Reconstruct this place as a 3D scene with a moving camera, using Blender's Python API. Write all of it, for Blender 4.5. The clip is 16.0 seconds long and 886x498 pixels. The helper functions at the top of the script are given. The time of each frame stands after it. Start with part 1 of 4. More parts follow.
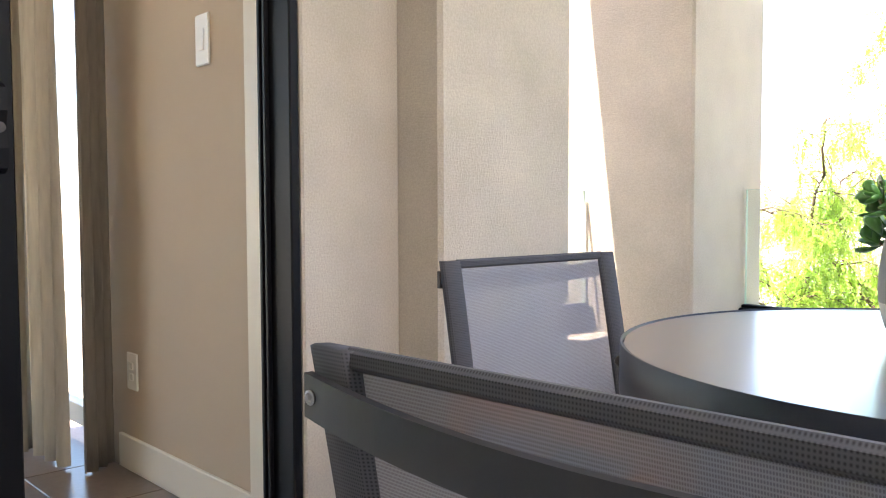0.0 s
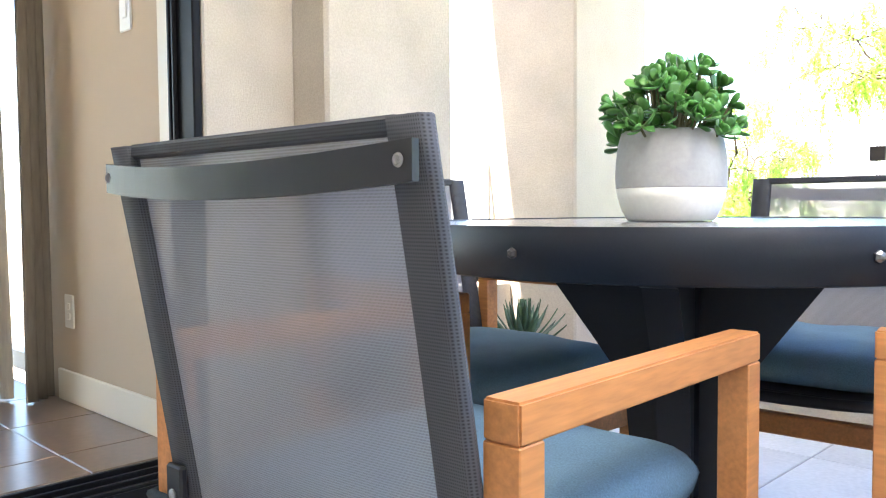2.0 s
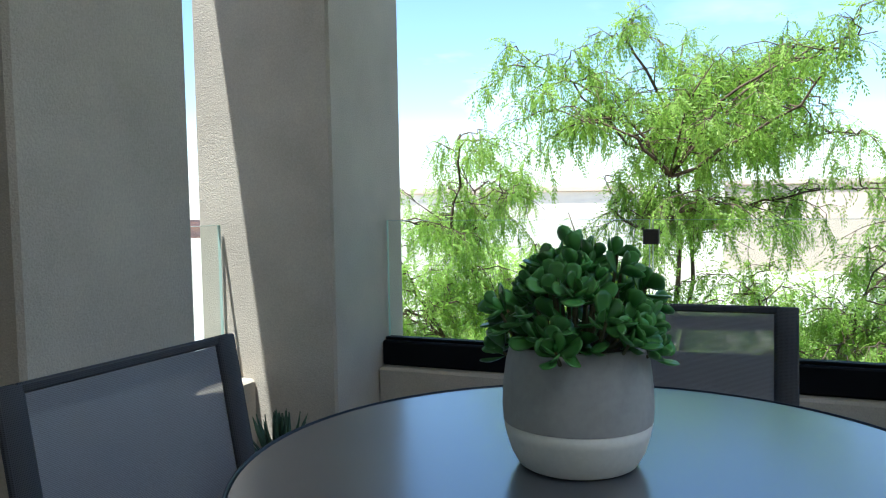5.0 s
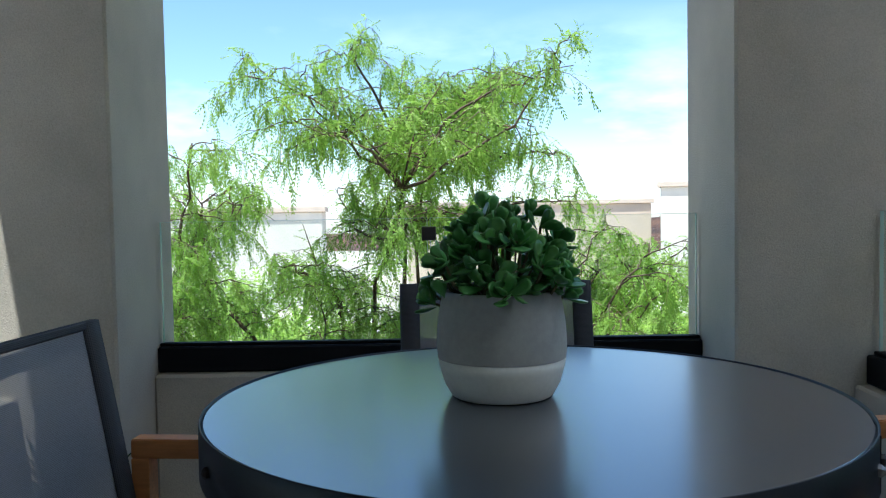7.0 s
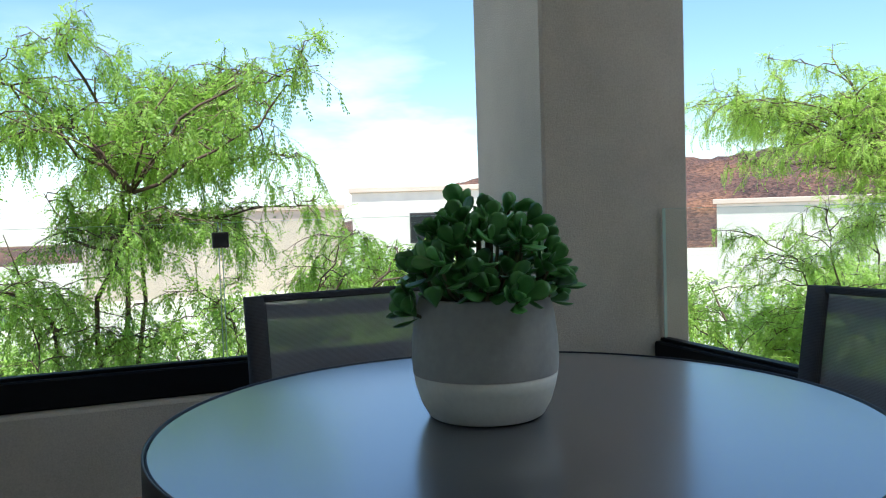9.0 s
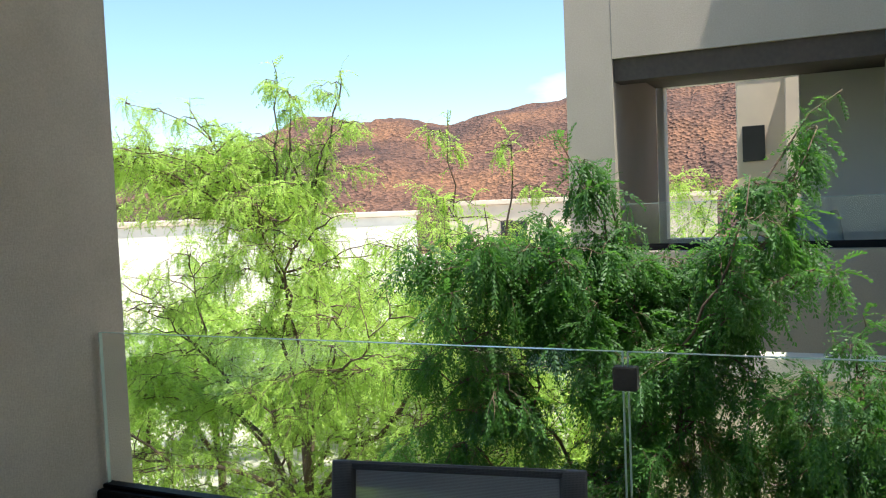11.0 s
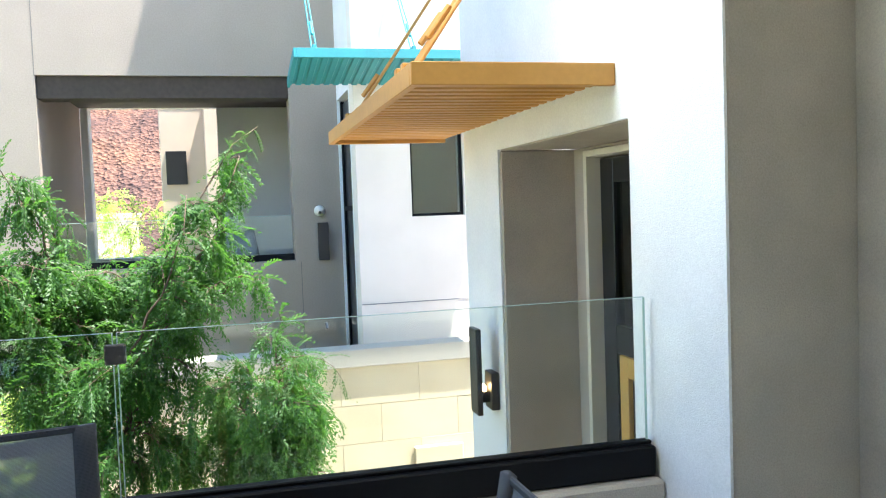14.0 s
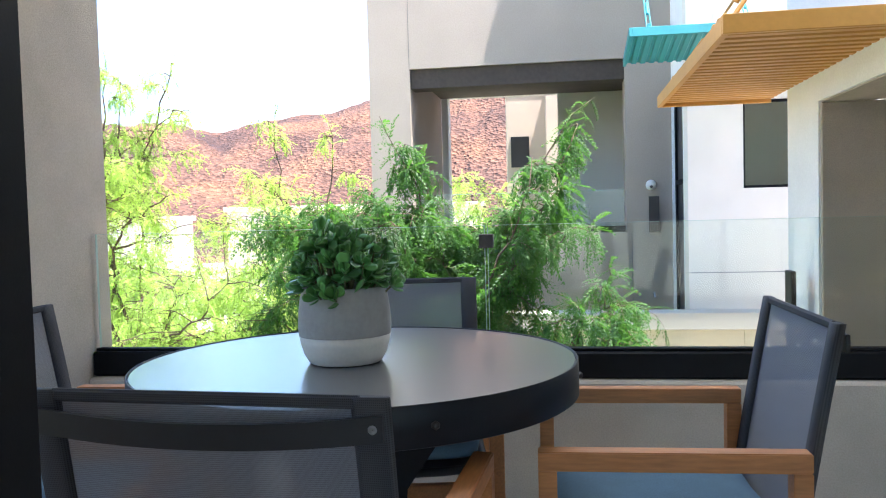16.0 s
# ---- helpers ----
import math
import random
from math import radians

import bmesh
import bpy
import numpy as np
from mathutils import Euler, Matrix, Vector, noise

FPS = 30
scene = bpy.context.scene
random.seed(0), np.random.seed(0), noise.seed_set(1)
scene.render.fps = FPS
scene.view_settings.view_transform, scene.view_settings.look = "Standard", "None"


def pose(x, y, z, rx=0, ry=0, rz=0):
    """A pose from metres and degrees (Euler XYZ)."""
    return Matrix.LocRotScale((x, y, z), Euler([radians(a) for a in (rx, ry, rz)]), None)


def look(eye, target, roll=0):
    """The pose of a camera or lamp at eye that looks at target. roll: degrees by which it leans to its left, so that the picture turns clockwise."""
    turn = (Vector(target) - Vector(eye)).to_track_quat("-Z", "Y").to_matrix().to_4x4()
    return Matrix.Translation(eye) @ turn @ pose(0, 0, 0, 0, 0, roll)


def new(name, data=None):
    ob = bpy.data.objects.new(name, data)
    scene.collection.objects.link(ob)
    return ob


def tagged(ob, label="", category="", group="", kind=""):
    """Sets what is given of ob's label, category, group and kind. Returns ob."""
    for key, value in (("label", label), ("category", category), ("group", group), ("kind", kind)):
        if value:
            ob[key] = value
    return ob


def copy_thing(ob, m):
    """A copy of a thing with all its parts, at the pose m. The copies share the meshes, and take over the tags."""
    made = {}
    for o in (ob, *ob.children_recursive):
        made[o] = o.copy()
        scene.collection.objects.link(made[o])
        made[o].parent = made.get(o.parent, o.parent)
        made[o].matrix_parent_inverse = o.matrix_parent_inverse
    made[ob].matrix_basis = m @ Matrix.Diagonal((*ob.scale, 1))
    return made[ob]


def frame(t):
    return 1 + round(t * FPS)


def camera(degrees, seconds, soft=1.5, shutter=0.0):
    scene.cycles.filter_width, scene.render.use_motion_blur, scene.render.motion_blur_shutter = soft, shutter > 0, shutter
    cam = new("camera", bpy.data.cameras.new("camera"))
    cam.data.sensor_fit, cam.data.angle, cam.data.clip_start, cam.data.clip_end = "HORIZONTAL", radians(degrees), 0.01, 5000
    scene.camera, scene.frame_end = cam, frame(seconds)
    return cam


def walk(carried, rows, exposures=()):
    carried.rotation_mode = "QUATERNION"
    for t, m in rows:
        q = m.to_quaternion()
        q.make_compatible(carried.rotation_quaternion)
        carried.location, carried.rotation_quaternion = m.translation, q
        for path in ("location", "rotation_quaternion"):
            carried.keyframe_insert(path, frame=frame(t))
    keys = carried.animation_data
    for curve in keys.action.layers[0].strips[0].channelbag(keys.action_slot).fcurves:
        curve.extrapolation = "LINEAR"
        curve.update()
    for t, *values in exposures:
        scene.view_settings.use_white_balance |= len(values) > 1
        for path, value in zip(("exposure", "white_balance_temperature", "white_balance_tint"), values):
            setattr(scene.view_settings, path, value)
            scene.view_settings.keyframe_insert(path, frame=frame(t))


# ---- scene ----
cam = camera(56.76, 16.0, soft=1.15)
EXPOSURES = [(0, 3.2, 7150, 20), (0.5, 3.9, 6900, 17), (1.0, 4.05, 6800, 17), (2.0, 3.8, 6750, 15), (2.5, 3.3, 6650, 14), (3.0, 1.95, 6350, 9), (3.5, 1.3, 5650, 3),
             (6.0, 1.12, 5700, 3), (7.0, 0.95, 5600, 3), (8.2, 1.0, 5600, 3), (10.3, 0.9, 6300, 2), (11.5, 1.38, 6400, 2), (12.5, 1.55, 6400, 4), (13, 1.85, 6300, 7), (13.5, 2.3, 6250, 9),
             (14.5, 2.2, 6050, 7), (15, 2.0, 6000, 6), (16, 2.23, 6100, 13)]
PATH = [
    (0, (0.333, -1.400, 1.021), (-1.109, -0.017, 0.919), -0.20),
    (0.5, (0.502, -1.466, 0.928), (-0.967, -0.113, 0.824), -0.28),
    (1, (0.631, -1.493, 0.856), (-0.840, -0.142, 0.749), -0.26),
    (1.5, (0.733, -1.495, 0.827), (-0.726, -0.131, 0.719), -0.34),
    (2, (0.790, -1.472, 0.841), (-0.605, -0.042, 0.738), -0.42),
    (2.5, (0.752, -1.358, 0.914), (-0.441, 0.244, 0.821), -0.44),
    (3, (0.674, -1.297, 0.997), (-0.312, 0.441, 0.904), -0.31),
    (3.5, (0.608, -1.283, 1.061), (-0.273, 0.510, 0.957), -0.31),
    (3.7, (0.578, -1.262, 1.089), (-0.273, 0.544, 0.973), -0.41),
    (5.8, (0.118, -1.116, 1.236), (-0.554, 0.763, 1.110), -1.37),
    (6, (0.103, -1.140, 1.245), (-0.497, 0.765, 1.140), -1.07),
    (6.5, (0.026, -1.286, 1.244), (-0.266, 0.690, 1.143), -1.37),
    (7, (-0.081, -1.352, 1.112), (-0.116, 0.646, 1.021), -1.03),
    (7.5, (-0.237, -1.331, 1.035), (-0.189, 0.666, 0.936), -1.02),
    (8, (-0.401, -1.320, 1.022), (-0.183, 0.666, 0.923), -1.10),
    (10.5, (-0.504, -0.670, 1.368), (1.071, 0.558, 1.266), -2.56),
    (11, (-0.511, -0.618, 1.439), (1.302, 0.220, 1.334), -2.37),
    (11.5, (-0.621, -0.544, 1.498), (1.320, -0.072, 1.389), -2.57),
    (12, (-0.683, -0.542, 1.532), (1.301, -0.316, 1.422), -2.62),
    (12.5, (-0.758, -0.614, 1.553), (1.234, -0.745, 1.441), -2.71),
    (13, (-0.802, -0.685, 1.552), (1.111, -1.257, 1.436), -2.74),
    (13.5, (-0.951, -0.688, 1.422), (0.921, -1.383, 1.312), -2.52),
    (14, (-1.105, -0.547, 1.410), (0.831, -1.038, 1.307), -2.06),
    (14.5, (-1.250, -0.519, 1.343), (0.744, -0.648, 1.247), -1.76),
    (15, (-1.422, -0.496, 1.271), (0.572, -0.374, 1.177), -1.56),
    (15.5, (-1.633, -0.524, 1.200), (0.349, -0.274, 1.109), -1.45),
    (16, (-1.825, -0.527, 1.148), (0.150, -0.221, 1.056), -1.51),
]
walk(cam, [(t, look(eye, target, roll)) for t, eye, target, roll in PATH], EXPOSURES)

# ---------------- light ----------------
SUN_DOWN = Vector((0.125, 0.29, -1.0))
world = bpy.data.worlds.new("world")
scene.world = world
world.use_nodes = True
wn = world.node_tree
wn.nodes.clear()
w_out = wn.nodes.new("ShaderNodeOutputWorld")
w_bg = wn.nodes.new("ShaderNodeBackground")
w_sky = wn.nodes.new("ShaderNodeTexSky")
w_sky.sky_type = "NISHITA"
w_sky.sun_disc = False
w_sky.sun_elevation = radians(73)
w_sky.sun_rotation = math.atan2(-SUN_DOWN.x, -SUN_DOWN.y)
w_sky.dust_density = 0.3
w_sky.ozone_density = 3.0
w_sky.air_density = 1.0
w_co = wn.nodes.new("ShaderNodeTexCoord")
w_map = wn.nodes.new("ShaderNodeMapping")
w_map.inputs["Scale"].default_value = (1.0, 1.0, 3.2)
w_noise = wn.nodes.new("ShaderNodeTexNoise")
w_noise.inputs["Scale"].default_value = 2.3
w_noise.inputs["Detail"].default_value = 7
w_noise.inputs["Roughness"].default_value = 0.55
w_ramp = wn.nodes.new("ShaderNodeValToRGB")
w_ramp.color_ramp.elements[0].position = 0.57
w_ramp.color_ramp.elements[1].position = 0.68
w_sep = wn.nodes.new("ShaderNodeSeparateXYZ")
w_low = wn.nodes.new("ShaderNodeMapRange")
w_low.inputs["From Min"].default_value = 0.02
w_low.inputs["From Max"].default_value = 0.24
w_low.inputs["To Min"].default_value = 1.0
w_low.inputs["To Max"].default_value = 0.0
w_mul = wn.nodes.new("ShaderNodeMath")
w_mul.operation = "MULTIPLY"
w_mix = wn.nodes.new("ShaderNodeMixRGB")
w_mix.inputs[2].default_value = (8.0, 8.3, 8.8, 1)
wl = wn.links.new
wl(w_co.outputs["Generated"], w_map.inputs["Vector"])
wl(w_map.outputs["Vector"], w_noise.inputs["Vector"])
w_dot = wn.nodes.new("ShaderNodeVectorMath")
w_dot.operation = "DOT_PRODUCT"
w_dot.inputs[1].default_value = (0.23, 0.97, 0.055)
w_bank = wn.nodes.new("ShaderNodeMapRange")
w_bank.inputs["From Min"].default_value = 0.972
w_bank.inputs["From Max"].default_value = 0.992
w_bank.inputs["To Max"].default_value = 0.09
w_sum = wn.nodes.new("ShaderNodeMath")
wl(w_co.outputs["Generated"], w_dot.inputs[0])
wl(w_dot.outputs["Value"], w_bank.inputs["Value"])
wl(w_noise.outputs["Fac"], w_sum.inputs[0])
wl(w_bank.outputs["Result"], w_sum.inputs[1])
wl(w_sum.outputs[0], w_ramp.inputs["Fac"])
w_haze = wn.nodes.new("ShaderNodeMapRange")
w_haze.inputs["From Min"].default_value = 0.0
w_haze.inputs["From Max"].default_value = 0.10
w_haze.inputs["To Min"].default_value = 0.5
w_haze.inputs["To Max"].default_value = 0.0
w_max = wn.nodes.new("ShaderNodeMath")
w_max.operation = "MAXIMUM"
wl(w_co.outputs["Generated"], w_sep.inputs[0])
wl(w_sep.outputs["Z"], w_low.inputs["Value"])
wl(w_ramp.outputs["Color"], w_mul.inputs[0])
wl(w_low.outputs["Result"], w_mul.inputs[1])
wl(w_sep.outputs["Z"], w_haze.inputs["Value"])
wl(w_mul.outputs[0], w_max.inputs[0])
wl(w_haze.outputs["Result"], w_max.inputs[1])
wl(w_max.outputs[0], w_mix.inputs[0])
wl(w_sky.outputs["Color"], w_mix.inputs[1])
wl(w_mix.outputs["Color"], w_bg.inputs["Color"])
w_bg.inputs["Strength"].default_value = 0.12
wl(w_bg.outputs[0], w_out.inputs["Surface"])
sun_data = bpy.data.lights.new("sun", "SUN")
sun_data.energy = 5.0
sun_data.angle = radians(0.53)
sun_data.color = (1.0, 0.95, 0.86)
sun = new("sun", sun_data)
sun.matrix_world = look(-SUN_DOWN * 30, (0, 0, 0))

# fill lamp added in the upper east opening, south end, as extra sky light
sky_fill_data = bpy.data.lights.new("sky_light", "AREA")
sky_fill_data.shape, sky_fill_data.size, sky_fill_data.size_y, sky_fill_data.energy, sky_fill_data.color = "RECTANGLE", 1.5, 0.5, 6.0, (0.92, 0.96, 1.0)
new("sky_light", sky_fill_data).matrix_world = look((1.40, -0.75, 2.68), (-0.2, -2.1, 0.9))

# ---------------- materials ----------------
def material(name, color, rough=0.7, metal=0.0, grain=0.0, grain_scale=200.0, stain=0.0, stain_scale=3.0,
             bump=0.0, bump_scale=None, vary=0.0, spec=0.5, stretch=(1, 1, 1), dist=0.003):
    m = bpy.data.materials.new(name)
    m.use_nodes = True
    nt = m.node_tree
    b = nt.nodes["Principled BSDF"]
    b.inputs["Roughness"].default_value = rough
    b.inputs["Metallic"].default_value = metal
    b.inputs["Specular IOR Level"].default_value = spec
    co = nt.nodes.new("ShaderNodeTexCoord")
    mp = nt.nodes.new("ShaderNodeMapping")
    mp.inputs["Scale"].default_value = stretch
    nt.links.new(co.outputs["Object"], mp.inputs["Vector"])
    rgb = nt.nodes.new("ShaderNodeRGB")
    rgb.outputs[0].default_value = (*color, 1)
    out = rgb.outputs[0]

    def noise_node(scale, detail=4):
        n = nt.nodes.new("ShaderNodeTexNoise")
        n.inputs["Scale"].default_value = scale
        n.inputs["Detail"].default_value = detail
        nt.links.new(mp.outputs["Vector"], n.inputs["Vector"])
        return n.outputs["Fac"]

    def shade(fac, amount, src):
        mr = nt.nodes.new("ShaderNodeMapRange")
        mr.inputs["From Min"].default_value = 0.25
        mr.inputs["From Max"].default_value = 0.75
        mr.inputs["To Min"].default_value = 1 - amount
        mr.inputs["To Max"].default_value = 1 + amount
        nt.links.new(fac, mr.inputs["Value"])
        mx = nt.nodes.new("ShaderNodeVectorMath")
        mx.operation = "SCALE"
        nt.links.new(src, mx.inputs[0])
        nt.links.new(mr.outputs[0], mx.inputs["Scale"])
        return mx.outputs["Vector"]

    if grain:
        out = shade(noise_node(grain_scale), grain, out)
    if stain:
        out = shade(noise_node(stain_scale, 6), stain, out)
    if vary:
        oi = nt.nodes.new("ShaderNodeObjectInfo")
        mr = nt.nodes.new("ShaderNodeMapRange")
        mr.inputs["From Min"].default_value = -0.5
        mr.inputs["From Max"].default_value = 1.5
        mr.inputs["To Min"].default_value = 0.0
        mr.inputs["To Max"].default_value = 1.0
        nt.links.new(oi.outputs["Random"], mr.inputs["Value"])
        out = shade(mr.outputs[0], vary, out)
    nt.links.new(out, b.inputs["Base Color"])
    if bump:
        bp = nt.nodes.new("ShaderNodeBump")
        bp.inputs["Strength"].default_value = bump
        bp.inputs["Distance"].default_value = dist
        nt.links.new(noise_node(bump_scale or grain_scale, 5), bp.inputs["Height"])
        nt.links.new(bp.outputs[0], b.inputs["Normal"])
    return m


STUCCO = material("stucco_greige", (0.48, 0.425, 0.355), 0.9, grain=0.10, grain_scale=170, stain=0.13, stain_scale=3.5, bump=0.7, bump_scale=210, dist=0.004)
STUCCO_TAN = material("stucco_tan", (0.36, 0.30, 0.245), 0.9, grain=0.08, grain_scale=60, stain=0.07, stain_scale=1.1, bump=0.4, bump_scale=90, dist=0.005)
STUCCO_WHITE = material("stucco_white", (0.82, 0.82, 0.81), 0.9, grain=0.06, grain_scale=120, stain=0.07, stain_scale=2.4, bump=0.6, bump_scale=190, dist=0.004)
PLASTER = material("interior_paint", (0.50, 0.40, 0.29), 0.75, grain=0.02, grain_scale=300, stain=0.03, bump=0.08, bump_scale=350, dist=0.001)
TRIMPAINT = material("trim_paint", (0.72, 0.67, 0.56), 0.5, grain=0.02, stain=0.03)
CEILING = material("ceiling_paint", (0.72, 0.69, 0.64), 0.85, grain=0.04, grain_scale=120, bump=0.2, bump_scale=160)
PORCH_TILE = material("porch_tile", (0.62, 0.60, 0.58), 0.45, grain=0.10, grain_scale=60, stain=0.12, stain_scale=4, vary=0.12, bump=0.08, bump_scale=90)
ROOM_TILE = material("room_tile", (0.17, 0.12, 0.09), 0.28, grain=0.10, grain_scale=40, stain=0.16, stain_scale=5, vary=0.15, bump=0.05, bump_scale=40)
GROUT = material("grout", (0.20, 0.18, 0.16), 0.9, grain=0.1)
BLACK_METAL = material("black_aluminium", (0.005, 0.005, 0.006), 0.5, spec=0.16, grain=0.1, grain_scale=400, stain=0.15, bump=0.03, bump_scale=500)
TABLE_TOP = material("table_laminate", (0.026, 0.030, 0.042), 0.36, spec=1.0, grain=0.10, grain_scale=300, stain=0.10, stain_scale=6, bump=0.03, bump_scale=700, dist=0.001)
TABLE_TOP.node_tree.nodes["Principled BSDF"].inputs["Coat Weight"].default_value = 1.0
TABLE_TOP.node_tree.nodes["Principled BSDF"].inputs["Coat Roughness"].default_value = 0.19
TABLE_TOP.node_tree.nodes["Principled BSDF"].inputs["Coat IOR"].default_value = 2.3
TABLE_RIM = material("table_steel", (0.008, 0.011, 0.018), 0.45, spec=0.35, grain=0.1, grain_scale=300, stain=0.15, bump=0.04, bump_scale=300)
STEEL = material("bolt_steel", (0.30, 0.30, 0.31), 0.42, metal=1.0, grain=0.1)
CHAIR_METAL = material("grey_powdercoat", (0.016, 0.017, 0.021), 0.5, grain=0.08, grain_scale=500, bump=0.05, bump_scale=700)
TEAK = material("teak", (0.50, 0.205, 0.068), 0.5, grain=0.18, grain_scale=26, stain=0.12, stain_scale=5, bump=0.06, bump_scale=60, stretch=(6, 0.7, 6))
CUSHION = material("blue_canvas", (0.095, 0.17, 0.235), 0.95, grain=0.25, grain_scale=420, stain=0.12, stain_scale=9, bump=0.3, bump_scale=420, dist=0.001)
STRAP = material("dark_webbing", (0.03, 0.045, 0.06), 0.9, grain=0.2, grain_scale=300)
CONCRETE = material("pot_concrete", (0.36, 0.355, 0.345), 0.85, grain=0.07, grain_scale=90, stain=0.14, stain_scale=9, bump=0.15, bump_scale=160)
POT_WHITE = material("pot_white_glaze", (0.70, 0.68, 0.63), 0.7, grain=0.04, grain_scale=120, stain=0.05, stain_scale=12, bump=0.08, bump_scale=200)
SOIL = material("soil", (0.035, 0.025, 0.018), 1.0, grain=0.4, grain_scale=90, bump=0.8, bump_scale=120)
JADE = material("jade_leaf", (0.085, 0.25, 0.055), 0.36, grain=0.10, grain_scale=60, stain=0.2, stain_scale=14, vary=0.35)
STEM = material("green_stem", (0.12, 0.11, 0.05), 0.8, grain=0.2)
AGAVE = material("agave_leaf", (0.05, 0.10, 0.055), 0.5, grain=0.15, grain_scale=40, vary=0.3)
LINEN = material("linen_drape", (0.52, 0.46, 0.37), 0.95, grain=0.10, grain_scale=60, stain=0.06, bump=0.3, bump_scale=240, stretch=(1, 1, 0.15))
LINEN_DARK = material("taupe_drape", (0.27, 0.225, 0.17), 0.95, grain=0.12, grain_scale=60, stain=0.06, bump=0.3, bump_scale=240, stretch=(1, 1, 0.15))
PLASTIC_WHITE = material("white_plastic", (0.75, 0.72, 0.64), 0.4, grain=0.01)
BRONZE = material("dark_bronze", (0.055, 0.047, 0.043), 0.45, metal=0.3, grain=0.1)
OCHRE = material("ochre_paint", (0.54, 0.27, 0.055), 0.55, grain=0.05, grain_scale=40, stain=0.10, stain_scale=2.5, bump=0.05, bump_scale=80)
TEAL = material("teal_paint", (0.028, 0.23, 0.26), 0.5, grain=0.05, grain_scale=40, stain=0.10, stain_scale=2.5)
# white stucco with the sun's warmth mixed into its colour
STUCCO_SUN_WARMED = material("stucco_white_sun_warmed", (0.80, 0.73, 0.66), 0.9, grain=0.06, grain_scale=120, stain=0.06, stain_scale=2.0, bump=0.5, bump_scale=190, dist=0.004)
BLOCK = material("cmu_block", (0.66, 0.56, 0.39), 0.92, grain=0.08, grain_scale=70, stain=0.08, stain_scale=3, vary=0.08, bump=0.4, bump_scale=90)
CAP = material("wall_cap", (0.46, 0.42, 0.36), 0.9, grain=0.08, grain_scale=70, bump=0.3)
DOOR_BLACK = material("black_door", (0.012, 0.013, 0.014), 0.3, grain=0.1, stain=0.1)
DOOR_YELLOW = material("yellow_panel", (0.62, 0.37, 0.09), 0.5, grain=0.05, stain=0.08)
# near-black that paints the shade of a room
ROOM_SHADE = material("room_shade_black", (0.02, 0.02, 0.02), 0.8, grain=0.1)
GREYPLASTIC = material("grey_fixture", (0.25, 0.25, 0.25), 0.5, grain=0.05)
BARK = material("bark", (0.115, 0.075, 0.05), 0.95, grain=0.3, grain_scale=40, stain=0.2, bump=0.7, bump_scale=60, dist=0.006)
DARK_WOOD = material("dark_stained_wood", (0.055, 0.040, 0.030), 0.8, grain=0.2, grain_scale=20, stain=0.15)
EARTH = material("desert_ground", (0.44, 0.39, 0.32), 1.0, grain=0.2, grain_scale=6, stain=0.25, stain_scale=0.25, bump=0.5, bump_scale=20, dist=0.03)
ROAD = material("pale_concrete_road", (0.50, 0.48, 0.45), 0.9, grain=0.10, grain_scale=14, stain=0.1, stain_scale=0.6)
FAR_WALL = material("distant_stucco", (0.72, 0.66, 0.57), 0.95, grain=0.06, grain_scale=2, stain=0.08, stain_scale=0.4)
FAR_TAN = material("distant_tan_stucco", (0.60, 0.49, 0.39), 0.95, grain=0.06, grain_scale=2, stain=0.08, stain_scale=0.4)
BULB = bpy.data.materials.new("sconce_glow")
BULB.use_nodes = True
_b = BULB.node_tree.nodes["Principled BSDF"]
_b.inputs["Emission Color"].default_value = (1.0, 0.62, 0.28, 1)
_b.inputs["Emission Strength"].default_value = 14.0


def glass_material(name, tint, rough=0.0, gloss=0.09):
    m = bpy.data.materials.new(name)
    m.use_nodes = True
    nt = m.node_tree
    nt.nodes.clear()
    out = nt.nodes.new("ShaderNodeOutputMaterial")
    tr = nt.nodes.new("ShaderNodeBsdfTransparent")
    tr.inputs["Color"].default_value = (*tint, 1)
    gl = nt.nodes.new("ShaderNodeBsdfGlossy")
    gl.inputs["Roughness"].default_value = rough
    lw = nt.nodes.new("ShaderNodeLayerWeight")
    lw.inputs["Blend"].default_value = 0.5
    pw = nt.nodes.new("ShaderNodeMath")
    pw.operation = "POWER"
    pw.inputs[1].default_value = 4.5
    nt.links.new(lw.outputs["Facing"], pw.inputs[0])
    fr = nt.nodes.new("ShaderNodeMath")
    fr.operation = "MULTIPLY_ADD"
    fr.inputs[1].default_value = 0.65
    fr.inputs[2].default_value = 0.025
    nt.links.new(pw.outputs[0], fr.inputs[0])
    mx = nt.nodes.new("ShaderNodeMixShader")
    nt.links.new(fr.outputs[0], mx.inputs[0])
    nt.links.new(tr.outputs[0], mx.inputs[1])
    nt.links.new(gl.outputs[0], mx.inputs[2])
    nt.links.new(mx.outputs[0], out.inputs["Surface"])
    return m


GLASS = glass_material("clear_glass", (0.94, 0.97, 0.955))
GLASS_EDGE = material("glass_edge", (0.42, 0.55, 0.50), 0.15, grain=0.03)
GLASS_DARK = glass_material("tinted_glass", (0.72, 0.80, 0.78))


